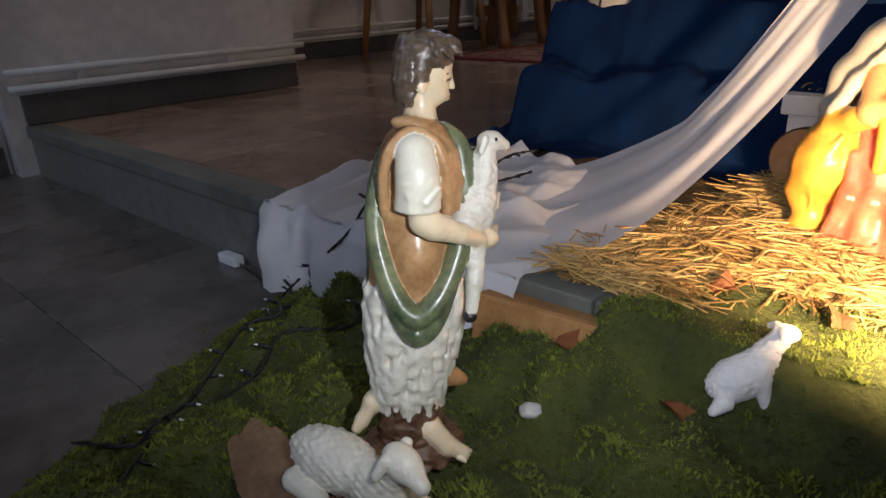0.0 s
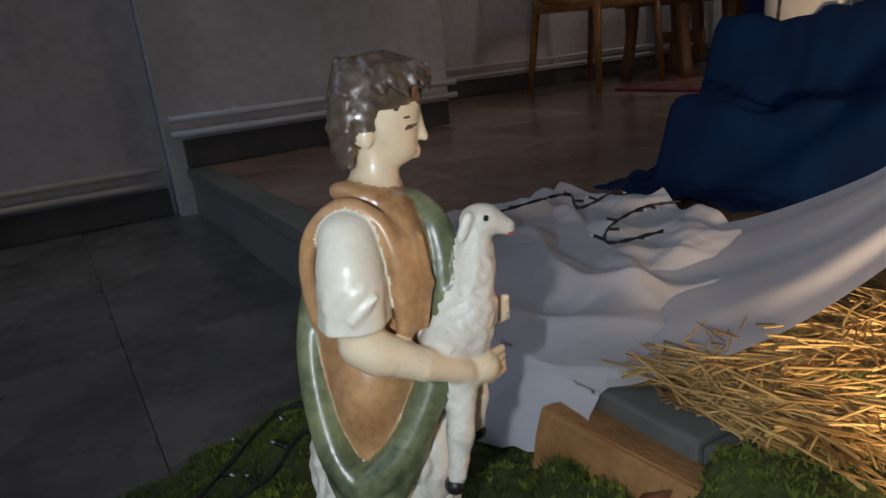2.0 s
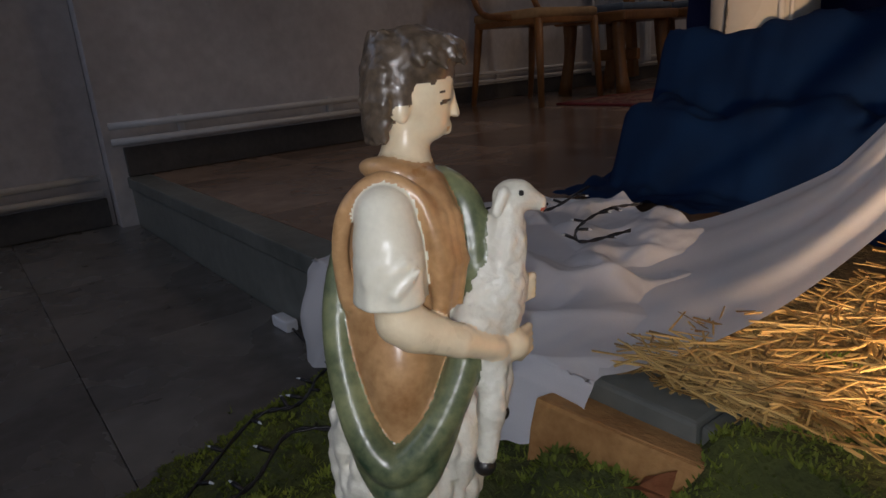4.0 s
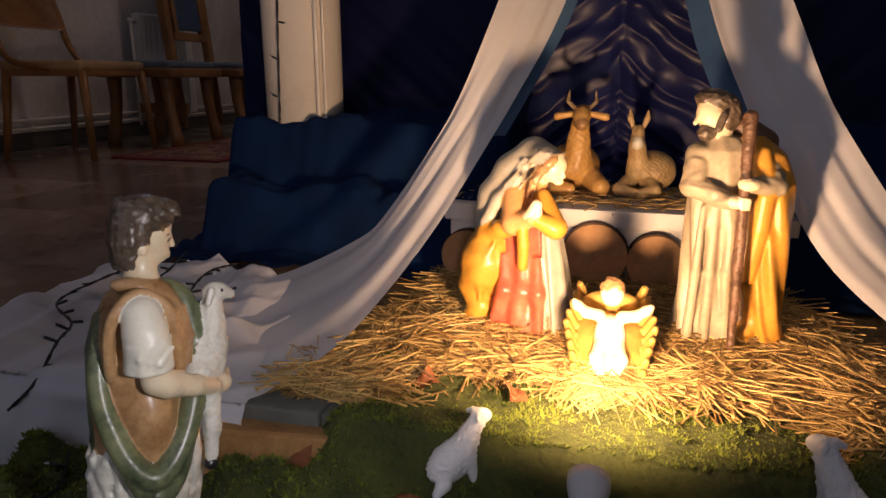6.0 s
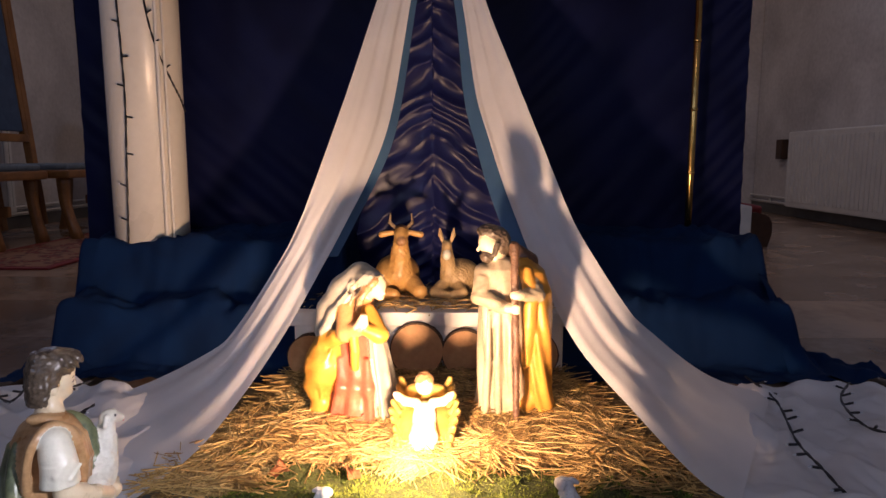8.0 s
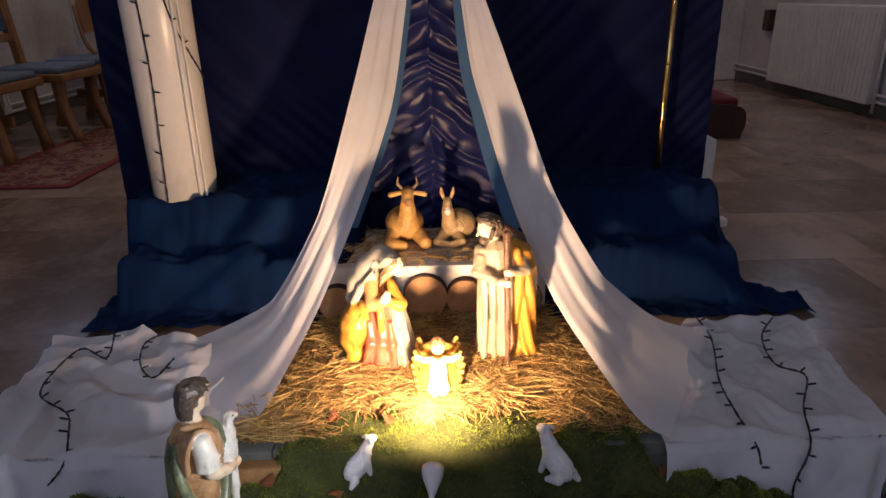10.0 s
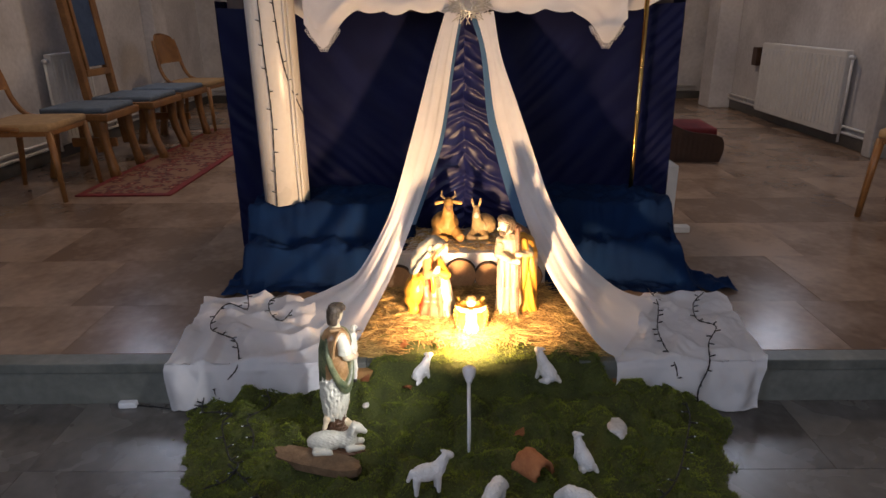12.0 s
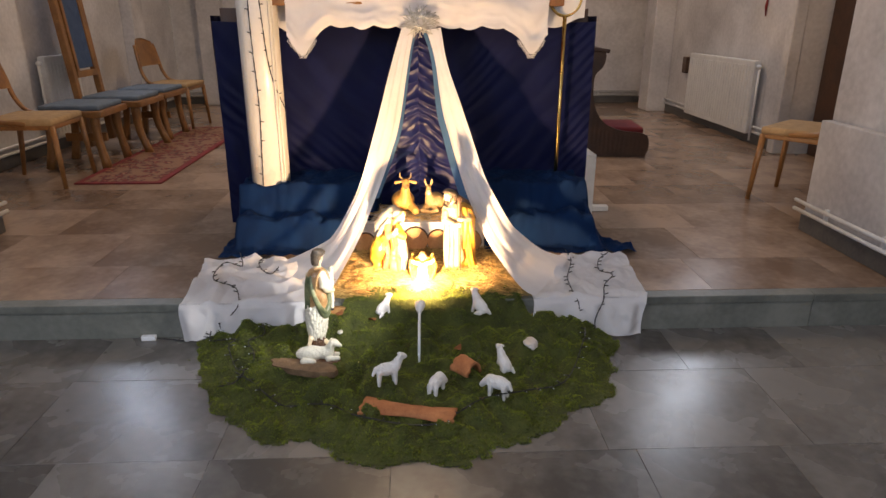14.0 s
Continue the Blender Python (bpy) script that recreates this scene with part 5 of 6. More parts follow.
def ox():
    c = Clay((-0.10, -0.09, -0.005), (0.10, 0.13, 0.215), 0.0022)
    c.ball((-0.012, 0.045, 0.048), (0.056, 0.075, 0.048), N["ox"])
    c.limb([(-0.002, 0.0, 0.055), (0.000, -0.016, 0.105), (0.002, -0.022, 0.140)], [0.034, 0.021, 0.017], N["ox"], k=0.01, ripple=(0.0008, 200))
    c.ball((0.004, -0.034, 0.152), (0.017, 0.028, 0.020), N["ox"], rot=(20, 0, 0))
    c.ball((0.006, -0.058, 0.140), (0.0125, 0.013, 0.012), N["tunic"])
    c.ball((0.004, -0.026, 0.168), (0.014, 0.014, 0.009), N["brown"], ripple=(0.0008, 300))
    for s in (-1, 1):
        c.limb([(0.003 + s * 0.020, -0.026, 0.158), (0.003 + s * 0.047, -0.026, 0.153)], [0.006, 0.0075], N["ox"], k=0.003)
        c.limb([(0.003 + s * 0.014, -0.024, 0.170), (0.003 + s * 0.027, -0.024, 0.182), (0.003 + s * 0.025, -0.024, 0.203)], [0.005, 0.0042, 0.002], N["horn"], k=0.002)
    c.limb([(-0.040, -0.010, 0.030), (-0.052, -0.048, 0.018), (-0.012, -0.058, 0.014)], [0.022, 0.017, 0.013], N["ox"])
    c.limb([(0.030, -0.010, 0.030), (0.048, -0.052, 0.020), (0.044, -0.030, 0.012)], [0.022, 0.017, 0.013], N["ox"])
    ob = c.build("statue", MATS)
    ob.matrix_world = pose(0.143, 0.680, 0.346, 0, 0, 0)
    return tagged(ob, "painted brown ox statue lying on the straw", "statue")


def donkey():
    c = Clay((-0.08, -0.09, -0.005), (0.12, 0.13, 0.195), 0.0022)
    c.ball((0.034, 0.045, 0.046), (0.050, 0.066, 0.044), N["donkey"], ripple=(0.0008, 260))
    c.limb([(0.004, 0.004, 0.050), (-0.004, -0.014, 0.100), (-0.005, -0.018, 0.125)], [0.028, 0.016, 0.0135], N["donkey"], k=0.01, ripple=(0.0008, 260))
    c.ball((-0.005, -0.028, 0.132), (0.0135, 0.022, 0.016), N["donkey"], rot=(35, 0, 0))
    c.ball((-0.005, -0.047, 0.113), (0.0115, 0.012, 0.013), N["cream"], k=0.006)
    for s in (-1, 1):
        c.limb([(-0.005 + s * 0.010, -0.016, 0.144), (-0.005 + s * 0.017, -0.014, 0.162), (-0.005 + s * 0.018, -0.014, 0.178)], [0.0048, 0.0062, 0.0025], N["donkey"], k=0.002)
    c.limb([(-0.016, -0.010, 0.026), (-0.036, -0.044, 0.016), (-0.006, -0.056, 0.012)], [0.018, 0.013, 0.010], N["donkey"])
    c.limb([(0.024, -0.010, 0.026), (0.036, -0.046, 0.016), (0.010, -0.056, 0.012)], [0.018, 0.013, 0.010], N["donkey"])
    ob = c.build("statue", MATS)
    ob.matrix_world = pose(0.260, 0.685, 0.346, 0, 0, 0) @ Matrix.Scale(0.93, 4)
    return tagged(ob, "painted grey-brown donkey statue lying on the straw", "statue")


def sheep(name_pose, x, y, rz, label, scale=1.0, z=None):
    c = Clay((-0.075, -0.04, -0.005), (0.085, 0.04, 0.125), 0.0019)
    w = dict(ripple=(0.0011, 300))
    if name_pose == "stand":
        c.ball((-0.004, 0, 0.052), (0.038, 0.020, 0.022), 0, **w)
        for lx, ly in ((0.020, 0.010), (0.022, -0.010), (-0.028, 0.011), (-0.030, -0.011)):
            c.limb([(lx, ly, 0.044), (lx * 1.08, ly, 0.0)], [0.0095, 0.0055], 0)
        c.limb([(0.026, 0, 0.060), (0.042, 0, 0.088)], [0.017, 0.011], 0, k=0.008, **w)
        c.ball((0.050, 0, 0.094), (0.016, 0.0095, 0.0105), 0, rot=(0, 25, 0))
        c.limb([(0.042, -0.008, 0.100), (0.038, -0.015, 0.096)], [0.004, 0.0035], 0)
        c.limb([(0.042, 0.008, 0.100), (0.038, 0.015, 0.096)], [0.004, 0.0035], 0)
        c.limb([(-0.040, 0, 0.058), (-0.050, 0, 0.036)], [0.007, 0.005], 0)
    elif name_pose == "graze":
        c.ball((-0.004, 0, 0.050), (0.036, 0.020, 0.022), 0, **w)
        for lx, ly in ((0.020, 0.012), (0.024, -0.012), (-0.026, 0.012), (-0.028, -0.012)):
            c.limb([(lx, ly, 0.042), (lx * 1.1, ly, 0.0)], [0.009, 0.0052], 0)
        c.limb([(0.026, 0, 0.054), (0.046, -0.004, 0.038)], [0.017, 0.011], 0, k=0.008, **w)
        c.ball((0.054, -0.006, 0.028), (0.015, 0.0095, 0.010), 0, rot=(0, 50, 0))
        c.limb([(-0.038, 0, 0.056), (-0.048, 0, 0.034)], [0.007, 0.005], 0)
    else:
        c.ball((-0.016, 0, 0.030), (0.034, 0.022, 0.026), 0, rot=(0, -28, 0), **w)
        c.limb([(0.000, 0, 0.042), (0.022, 0, 0.078)], [0.021, 0.012], 0, k=0.008, **w)
        c.ball((0.030, 0, 0.088), (0.016, 0.0095, 0.0105), 0, rot=(0, 15, 0))
        c.limb([(0.008, 0.010, 0.036), (0.020, 0.012, 0.0)], [0.010, 0.0058], 0)
        c.limb([(0.006, -0.012, 0.036), (0.014, -0.016, 0.0)], [0.010, 0.0058], 0)
        c.limb([(-0.030, 0.018, 0.012), (-0.008, 0.024, 0.004)], [0.011, 0.006], 0)
        c.limb([(-0.034, -0.018, 0.012), (-0.046, -0.022, 0.003)], [0.011, 0.006], 0)
        c.limb([(0.022, -0.008, 0.095), (0.018, -0.015, 0.090)], [0.004, 0.0035], 0)
        c.limb([(0.022, 0.008, 0.095), (0.018, 0.015, 0.090)], [0.004, 0.0035], 0)
    ob = c.build("sheep_figurine", [M_PLASTER])
    ob.matrix_world = pose(x, y, moss_height(x, y) - 0.002 if z is None else z, 0, 0, rz) @ Matrix.Scale(scale, 4)
    return tagged(ob, label, "figurine", "white sheep on the moss")


shepherd()
resting_lamb()
mary()
joseph()
child()
ox()
donkey()
sheep("sit", 0.068, -0.056, 40, "white plaster sheep sitting upright beside the lamp", 0.82)
sheep("sit", 0.432, -0.078, 128, "white plaster sheep sitting upright near the straw", 0.96)
sheep("stand", 0.095, -0.495, 14, "white plaster sheep standing with its head raised")
sheep("graze", 0.254, -0.515, 62, "white plaster sheep grazing with its head down")
sheep("graze", 0.450, -0.566, 150, "white plaster sheep stooping by the roof tile")
sheep("sit", 0.494, -0.365, 118, "white plaster sheep sitting with its head raised", 0.9)

# ---- crib box, logs, lamp, stones ----
crib = empty("crib_shelf", (0, 0, 0))
part("board", box((0.62, 0.30, 0.032), (CX, 0.665, 0.326), bevel=0.004), M_FOAM, crib)
part("front", box((0.60, 0.02, 0.125), (CX, 0.535, P + 0.064), bevel=0.003), M_FOAM, crib)
for s in (-1, 1):
    part("side_panel", box((0.02, 0.25, 0.125), (CX + s * 0.29, 0.67, P + 0.064), bevel=0.003), M_FOAM, crib)
tagged(crib, "low white board shelf behind the figures, strewn with straw", "shelf")


def log_slice(x, z, r, thick=0.03, lean=6, y=0.505):
    th = empty("log_slice", (x, y, z))
    bm = bmesh.new()
    bmesh.ops.create_cone(bm, cap_ends=True, segments=28, radius1=r, radius2=r, depth=thick, matrix=pose(0, 0, 0, 90 - lean))
    for q in bm.verts:
        q.co *= 1 + 0.03 * fbm(q.co.x * 30 + x * 9, q.co.z * 30, 1.0, 2)
    part("bark", bm, M_BARK, th, smooth=False)
    bm = bmesh.new()
    bmesh.ops.create_cone(bm, cap_ends=True, segments=28, radius1=r * 0.93, radius2=r * 0.95, depth=thick + 0.006, matrix=pose(0, 0, 0, 90 - lean))
    part("cut_face", bm, M_LOG, th, "pale brown sawn face with rings")
    return tagged(th, "round brown log slice leaning against the white shelf", "log", "log slices")


log_slice(0.190, 0.262, 0.060)
log_slice(0.295, 0.255, 0.052)
log_slice(0.072, 0.252, 0.054)
log_slice(-0.045, 0.246, 0.050)
log_slice(0.445, 0.252, 0.055)
straws("straw_on_shelf", 620, (CX - 0.29, CX + 0.29, 0.54, 0.80, lambda x, y: True), lambda x, y: 0.344, "golden straw strewn on the white shelf", 9, (0.03, 0.09), 0.012)

spot = empty("spot_lamp", (0, 0, 0))
stem = spline([(0.199, -0.315, 0.10), (0.200, -0.292, 0.155), (0.201, -0.230, 0.180), (0.203, -0.165, 0.205)], 14)
tube("stem", stem, 0.0052, M_PLASTIC, spot, sides=12)
head = [(0.203, -0.176, 0.202), (0.2035, -0.164, 0.206), (0.204, -0.150, 0.211), (0.2045, -0.139, 0.215), (0.205, -0.128, 0.2185)]
tube("head", head, [0.0062, 0.0105, 0.0165, 0.0195, 0.0200], M_PLASTIC, spot, sides=24)
tube("foot_spike", [(0.199, -0.315, 0.06), (0.199, -0.315, 0.11)], 0.004, M_PLASTIC, spot)
tagged(spot, "slim white plastic spot lamp stuck in the moss", "lamp")


def stone(x, y, r, seed, label):
    bm = bmesh.new()
    bmesh.ops.create_icosphere(bm, subdivisions=3, radius=1.0)
    for q in bm.verts:
        n = 1 + 0.35 * fbm(q.co.x + seed, q.co.y, q.co.z, 3)
        q.co = Vector((q.co.x * r[0] * n, q.co.y * r[1] * n, q.co.z * r[2] * n))
    ob = part("stone", bm, M_STONE, smooth=True)
    ob.matrix_world = pose(x, y, moss_height(x, y) + r[2] * 0.45, 0, 0, seed * 40)
    return tagged(ob, label, "stone")


stone(-0.096, -0.170, (0.011, 0.008, 0.008), 1.0, "small pale stone lying in the moss")
stone(0.607, -0.280, (0.046, 0.024, 0.011), 2.2, "flat pale stone lying in the moss")


def brick_block(x, y, z, size, rz, rx, label):
    bm = bmesh.new()
    box(size, bevel=0.004, bm=bm)
    bmesh.ops.subdivide_edges(bm, edges=[e for e in bm.edges if e.calc_length() > 0.03], cuts=3)
    for q in bm.verts:
        q.co += Vector((fbm(q.co.x * 30, q.co.y * 30, q.co.z * 30 + x, 3), fbm(q.co.y * 30, q.co.x * 30, x, 3), fbm(q.co.z * 30, q.co.x * 30, y, 3))) * 0.0022
    ob = part("brick", bm, M_BRICK)
    ob.matrix_world = pose(x, y, z, rx, 0, rz)
    return tagged(ob, label, "brick")


brick_block(-0.150, -0.052, 0.124, (0.175, 0.070, 0.10), 5, -14, "orange-brown brick propped between step and moss")
brick_block(0.690, -0.062, 0.092, (0.085, 0.05, 0.075), -12, -10, "small brown brick propped between step and moss")


def roof_tile(x, y, z, length, width, rise, rz, rx, ry, label, taper=0.22, waist=0.0):
    """A curved clay roof tile, open side down."""
    bm = bmesh.new()
    n, m = 14, 12
    rows = []
    for k, t in ((1, 0.0), (-1, -0.010)):
        for i in range(n):
            u = i / (n - 1)
            row = []
            for j in range(m):
                a = math.pi * (0.08 + 0.84 * j / (m - 1))
                r = width / 2 * (1 - taper * u) * (1 + waist * (abs(2 * u - 1) - 0.5)) + t
                e = 0.004 * fbm(u * 4, j * 0.7, x, 2)
                row.append(bm.verts.new((u * length - length / 2 + (0.010 * fbm(j * 0.6, x, 3.0, 2) if i in (0, n - 1) else 0), r * math.cos(a), (rise + t) * math.sin(a) + e)))
            rows.append(row)
    up, dn = rows[:n], rows[n:]
    for i in range(n - 1):
        for j in range(m - 1):
            bm.faces.new((up[i][j], up[i + 1][j], up[i + 1][j + 1], up[i][j + 1]))
            bm.faces.new((dn[i][j + 1], dn[i + 1][j + 1], dn[i + 1][j], dn[i][j]))
        for j in (0, m - 1):
            bm.faces.new((up[i][j], dn[i][j], dn[i + 1][j], up[i + 1][j]))
    for i in (0, n - 1):
        for j in range(m - 1):
            bm.faces.new((up[i][j], up[i][j + 1], dn[i][j + 1], dn[i][j]))
    bmesh.ops.recalc_face_normals(bm, faces=bm.faces)
    ob = part("roof_tile", bm, M_TERRA, smooth=True)
    ob.matrix_world = pose(x, y, z, rx, ry, rz)
    return tagged(ob, label, "roof tile")


roof_tile(0.162, -0.632, moss_height(0.162, -0.632) + 0.008, 0.30, 0.085, 0.022, -14, 0, 0, "broken terracotta roof tile lying on the moss", 0.1, 0.5)
roof_tile(0.362, -0.415, moss_height(0.362, -0.415) - 0.006, 0.075, 0.095, 0.058, -52, 0, 0, "curved terracotta tile forming a small arch on the moss")
bm = bmesh.new()
bmesh.ops.create_cone(bm, cap_ends=True, segments=40, radius1=1.0, radius2=0.93, depth=0.024)
bmesh.ops.subdivide_edges(bm, edges=[e for e in bm.edges if abs(e.verts[0].co.z - e.verts[1].co.z) > 0.01], cuts=3)
for q in bm.verts:
    a = math.atan2(q.co.y, q.co.x)
    n = 1 + 0.10 * fbm(2 * math.cos(a), 2 * math.sin(a), 1.0, 3) + 0.04 * fbm(9 * math.cos(a), 9 * math.sin(a), q.co.z * 90, 2)
    q.co = Vector((math.copysign(abs(math.cos(a)) ** 0.7, q.co.x) * 0.122 * n, math.copysign(abs(math.sin(a)) ** 0.8, q.co.y) * 0.031 * n, q.co.z + 0.002 * fbm(q.co.x * 4, q.co.y * 4, 3.0, 3)))
plank = part("wood_plank", bm, M_PLANK)
plank.matrix_world = pose(-0.198, -0.388, 0.100, 4, 0, -17)
tagged(plank, "rough brown wooden plank under the resting lamb", "plank")


def leaf(x, y, z, rz, size=0.022):
    bm = bmesh.new()
    vs = []
    for i in range(9):
        a = 2 * math.pi * i / 9
        r = size * (1.0 if i % 2 else 0.62)
        vs.append(bm.verts.new((r * math.cos(a), r * 0.7 * math.sin(a), 0.005 * math.sin(a * 2))))
    f = bm.faces.new(vs)
    bmesh.ops.solidify(bm, geom=[f], thickness=0.0012)
    ob = part("dry_leaf", bm, M_TERRA)
    ob.matrix_world = pose(x, y, z, 12, -18, rz)
    return tagged(ob, "dry orange-brown leaf on the moss", "leaf", "dry leaves")


for x, y, rz in ((-0.105, -0.095, 20), (0.005, 0.035, 70), (0.115, 0.03, 130), (0.02, -0.11, 200), (0.34, -0.28, 10)):
    leaf(x, y, moss_height(x, y) + 0.012, rz)

# ---- fairy-light cables ----


def cable(ctrl, seed, label, twist=0.0013, led=0.042, group="fairy light cables", led_on=True):
    rng = random.Random(seed)
    n = max(20, len(ctrl) * 9)
    pts = spline(ctrl, n)
    th = empty("light_cable", (0, 0, 0))
    for ph in (0.0, math.pi):
        line = []
        for i, p in enumerate(pts):
            a = i * 0.9 + ph
            line.append((p[0] + twist * math.cos(a), p[1] + twist * 0.5 * math.sin(a), p[2] + twist * math.sin(a)))
        tube("strand", line, 0.0015, M_CABLE, th, sides=5)
    walked, last = 0.0, pts[0]
    for i, p in enumerate(pts[1:-1]):
        walked += float(np.linalg.norm(p - last))
        last = p
        if walked > led:
            walked = rng.uniform(-0.008, 0.008)
            d = pts[i + 2] - p
            side = np.cross(d, (0, 0.3, 1.0))
            side = side / (np.linalg.norm(side) + 1e-9) * rng.choice((-1, 1))
            q = p + side * 0.016 + np.array((0, 0, rng.uniform(-0.003, 0.008)))
            tube("socket", [p, (p + q) / 2, q], [0.0018, 0.0024, 0.0024], M_CABLE, th, sides=6)
            tube("bulb", [q, q + side * 0.005], [0.0017, 0.0008], M_LED, th, "tiny clear bulb", sides=6)
    return tagged(th, label, "string lights", group)


C = 0.222
cable([(-0.607, 0.43, C + 0.01), (-0.562, 0.279, C + 0.005), (-0.642, 0.324, C + 0.005), (-0.662, 0.24, C), (-0.640, 0.135, C), (-0.547, 0.065, C), (-0.510, 0.0, C), (-0.500, -0.050, 0.19), (-0.523, -0.072, 0.16), (-0.570, -0.078, 0.120), (-0.556, -0.082, 0.075), (-0.640, -0.085, 0.060)], 1, "black fairy-light cable lying across the white cloth")
cable([(-0.472, 0.393, C + 0.005), (-0.503, 0.349, C), (-0.472, 0.249, C), (-0.420, 0.194, C), (-0.404, 0.275, C)], 2, "short loop of black fairy-light cable on the white cloth")
cable([(-0.665, -0.088, 0.085), (-0.602, -0.088, 0.070), (-0.556, -0.086, 0.080), (-0.52, -0.09, 0.085)], 3, "black fairy-light cable lying across the white cloth")
cable([(0.888, 0.446, C), (0.884, 0.31, C), (0.827, 0.124, C), (0.812, 0.01, C), (0.832, -0.062, 0.180), (0.835, -0.090, 0.092)], 4, "black fairy-light cable lying across the white cloth")
cable([(1.075, 0.393, C + 0.005), (1.008, 0.307, C), (0.978, 0.184, C), (1.02, 0.132, C), (0.955, 0.02, C), (0.930, -0.062, 0.19), (0.896, -0.09, 0.125), (0.900, -0.095, 0.065)], 5, "black fairy-light cable lying across the white cloth")


def on_moss(pts, lift=0.016):
    return [(x, y, max(moss_height(x, y), F) + lift) for x, y in pts]


cable(on_moss([(-0.47, -0.47), (-0.43, -0.424), (-0.399, -0.409), (-0.445, -0.346), (-0.493, -0.245), (-0.479, -0.201), (-0.55, -0.15), (-0.60, -0.12), (-0.609, -0.07)]), 6, "black fairy-light cable trailing over the moss")
cable(on_moss([(-0.382, -0.338), (-0.394, -0.284), (-0.424, -0.228), (-0.384, -0.157), (-0.40, -0.11)]), 7, "black fairy-light cable trailing over the moss")
cable(on_moss([(-0.44, -0.37), (-0.36, -0.46), (-0.241, -0.585), (-0.14, -0.60), (-0.077, -0.591), (0.018, -0.672), (0.232, -0.70), (0.394, -0.626), (0.547, -0.568), (0.696, -0.471), (0.80, -0.283), (0.84, -0.15)]), 8, "black fairy-light cable trailing over the moss")


def round_column(z, a):
    return (-0.524 + 0.096 * math.cos(a), 0.825 + 0.096 * math.sin(a), z)


cable([round_column(z, radians(a)) for z, a in ((1.95, 256), (1.6, 264), (1.30, 260), (1.07, 262), (0.95, 265), (0.81, 266), (0.66, 262), (0.50, 258), (0.46, 256))], 9, "black fairy-light cable hanging down the white column", led=0.075)
cable([round_column(z, radians(a)) for z, a in ((1.95, 272), (1.5, 284), (1.25, 292), (1.06, 300), (0.957, 312), (0.875, 334), (0.834, 352), (0.80, 372))], 10, "black fairy-light cable wound round the white column", led=0.06)
sock = part("cable_connector", box((0.055, 0.022, 0.020), bevel=0.004), M_PLASTIC)
sock.matrix_world = pose(-0.860, -0.050, F + 0.0105, 0, 0, 3)
tagged(sock, "small white plastic cable connector on the floor", "connector")
tube("lead", [(0.026, 0.0, -0.004), (0.095, -0.012, -0.0065), (0.175, -0.035, -0.0065), (0.235, -0.045, 0.04)], 0.002, M_CABLE, sock, "thin black lead")

# ---- furniture of the chancel ----


def chair(x, y, rz, label):
    """A bentwood chair; it faces its own +x."""
    th = empty("chair", (x, y, P), rz)
    part("seat", box((0.43, 0.45, 0.045), (0, 0, 0.425), bevel=0.018), M_TAN, th, "tan woven upholstered seat", smooth=True)
    part("seat_frame", box((0.42, 0.44, 0.03), (0, 0, 0.392), bevel=0.008), M_WOOD, th)
    for s in (-1, 1):
        tube("leg", [(0.20, s * 0.205, 0.40), (0.212, s * 0.215, 0.22), (0.225, s * 0.228, 0.0)], [0.021, 0.018, 0.014], M_WOOD, th)
        tube("leg", [(-0.20, s * 0.20, 0.40), (-0.222, s * 0.21, 0.20), (-0.25, s * 0.22, 0.0)], [0.021, 0.018, 0.014], M_WOOD, th)
        tube("back_post", spline([(0.05, s * 0.218, 0.415), (-0.13, s * 0.222, 0.44), (-0.205, s * 0.220, 0.53), (-0.235, s * 0.212, 0.66), (-0.262, s * 0.19, 0.80)], 16), 0.0165, M_WOOD, th)
    n, m = 22, 14
    v = []
    for k in (0, 1):
        for i in range(n):
            for j in range(m):
                u, w = i / (n - 1) * 2 - 1, j / (m - 1)
                half = 0.205 * (1 - 0.28 * w ** 3) 
                z = 0.60 + 0.26 * w - 0.035 * (u * u) * w
                xx = -0.225 - 0.05 * w - 0.035 * (1 - u * u) + (0.0 if k == 0 else 0.016)
                v.append((xx, u * half, z))
    f = [tuple(q) for q in grid_faces(n, m)] + [tuple(int(a) + n * m for a in q[::-1]) for q in grid_faces(n, m)]
    rim = [i * m for i in range(n)] + [(n - 1) * m + j for j in range(1, m)] + [i * m + m - 1 for i in range(n - 2, -1, -1)] + [j for j in range(m - 2, 0, -1)]
    f += [(a, b, b + n * m, a + n * m) for a, b in zip(rim, rim[1:] + rim[:1])]
    mesh_ob("backrest", v, f, M_WOOD, th, "curved plywood backrest", smooth=True)
    return tagged(th, label, "chair", "wooden chairs along the wall")


def stool(x, y, rz, label):
    th = empty("stool", (x, y, P), rz)
    part("cushion", box((0.42, 0.44, 0.04), (0, 0, 0.438), bevel=0.016), M_GREY, th, "grey-blue padded cushion", smooth=True)
    part("seat_frame", box((0.47, 0.49, 0.05), (0, 0, 0.396), bevel=0.014), M_WOOD, th)
    for sx in (-1, 1):
        for sy in (-1, 1):
            tube("leg", spline([(sx * 0.16, sy * 0.19, 0.39), (sx * 0.165, sy * 0.192, 0.22), (sx * 0.20, sy * 0.20, 0.0)], 8), [0.040, 0.037, 0.034, 0.031, 0.030, 0.031, 0.034, 0.038], M_WOOD, th, sides=4)
    part("stretcher", box((0.30, 0.03, 0.06), (0, 0, 0.20), bevel=0.006), M_WOOD, th)
    return tagged(th, label, "stool", "cushioned stools along the wall")


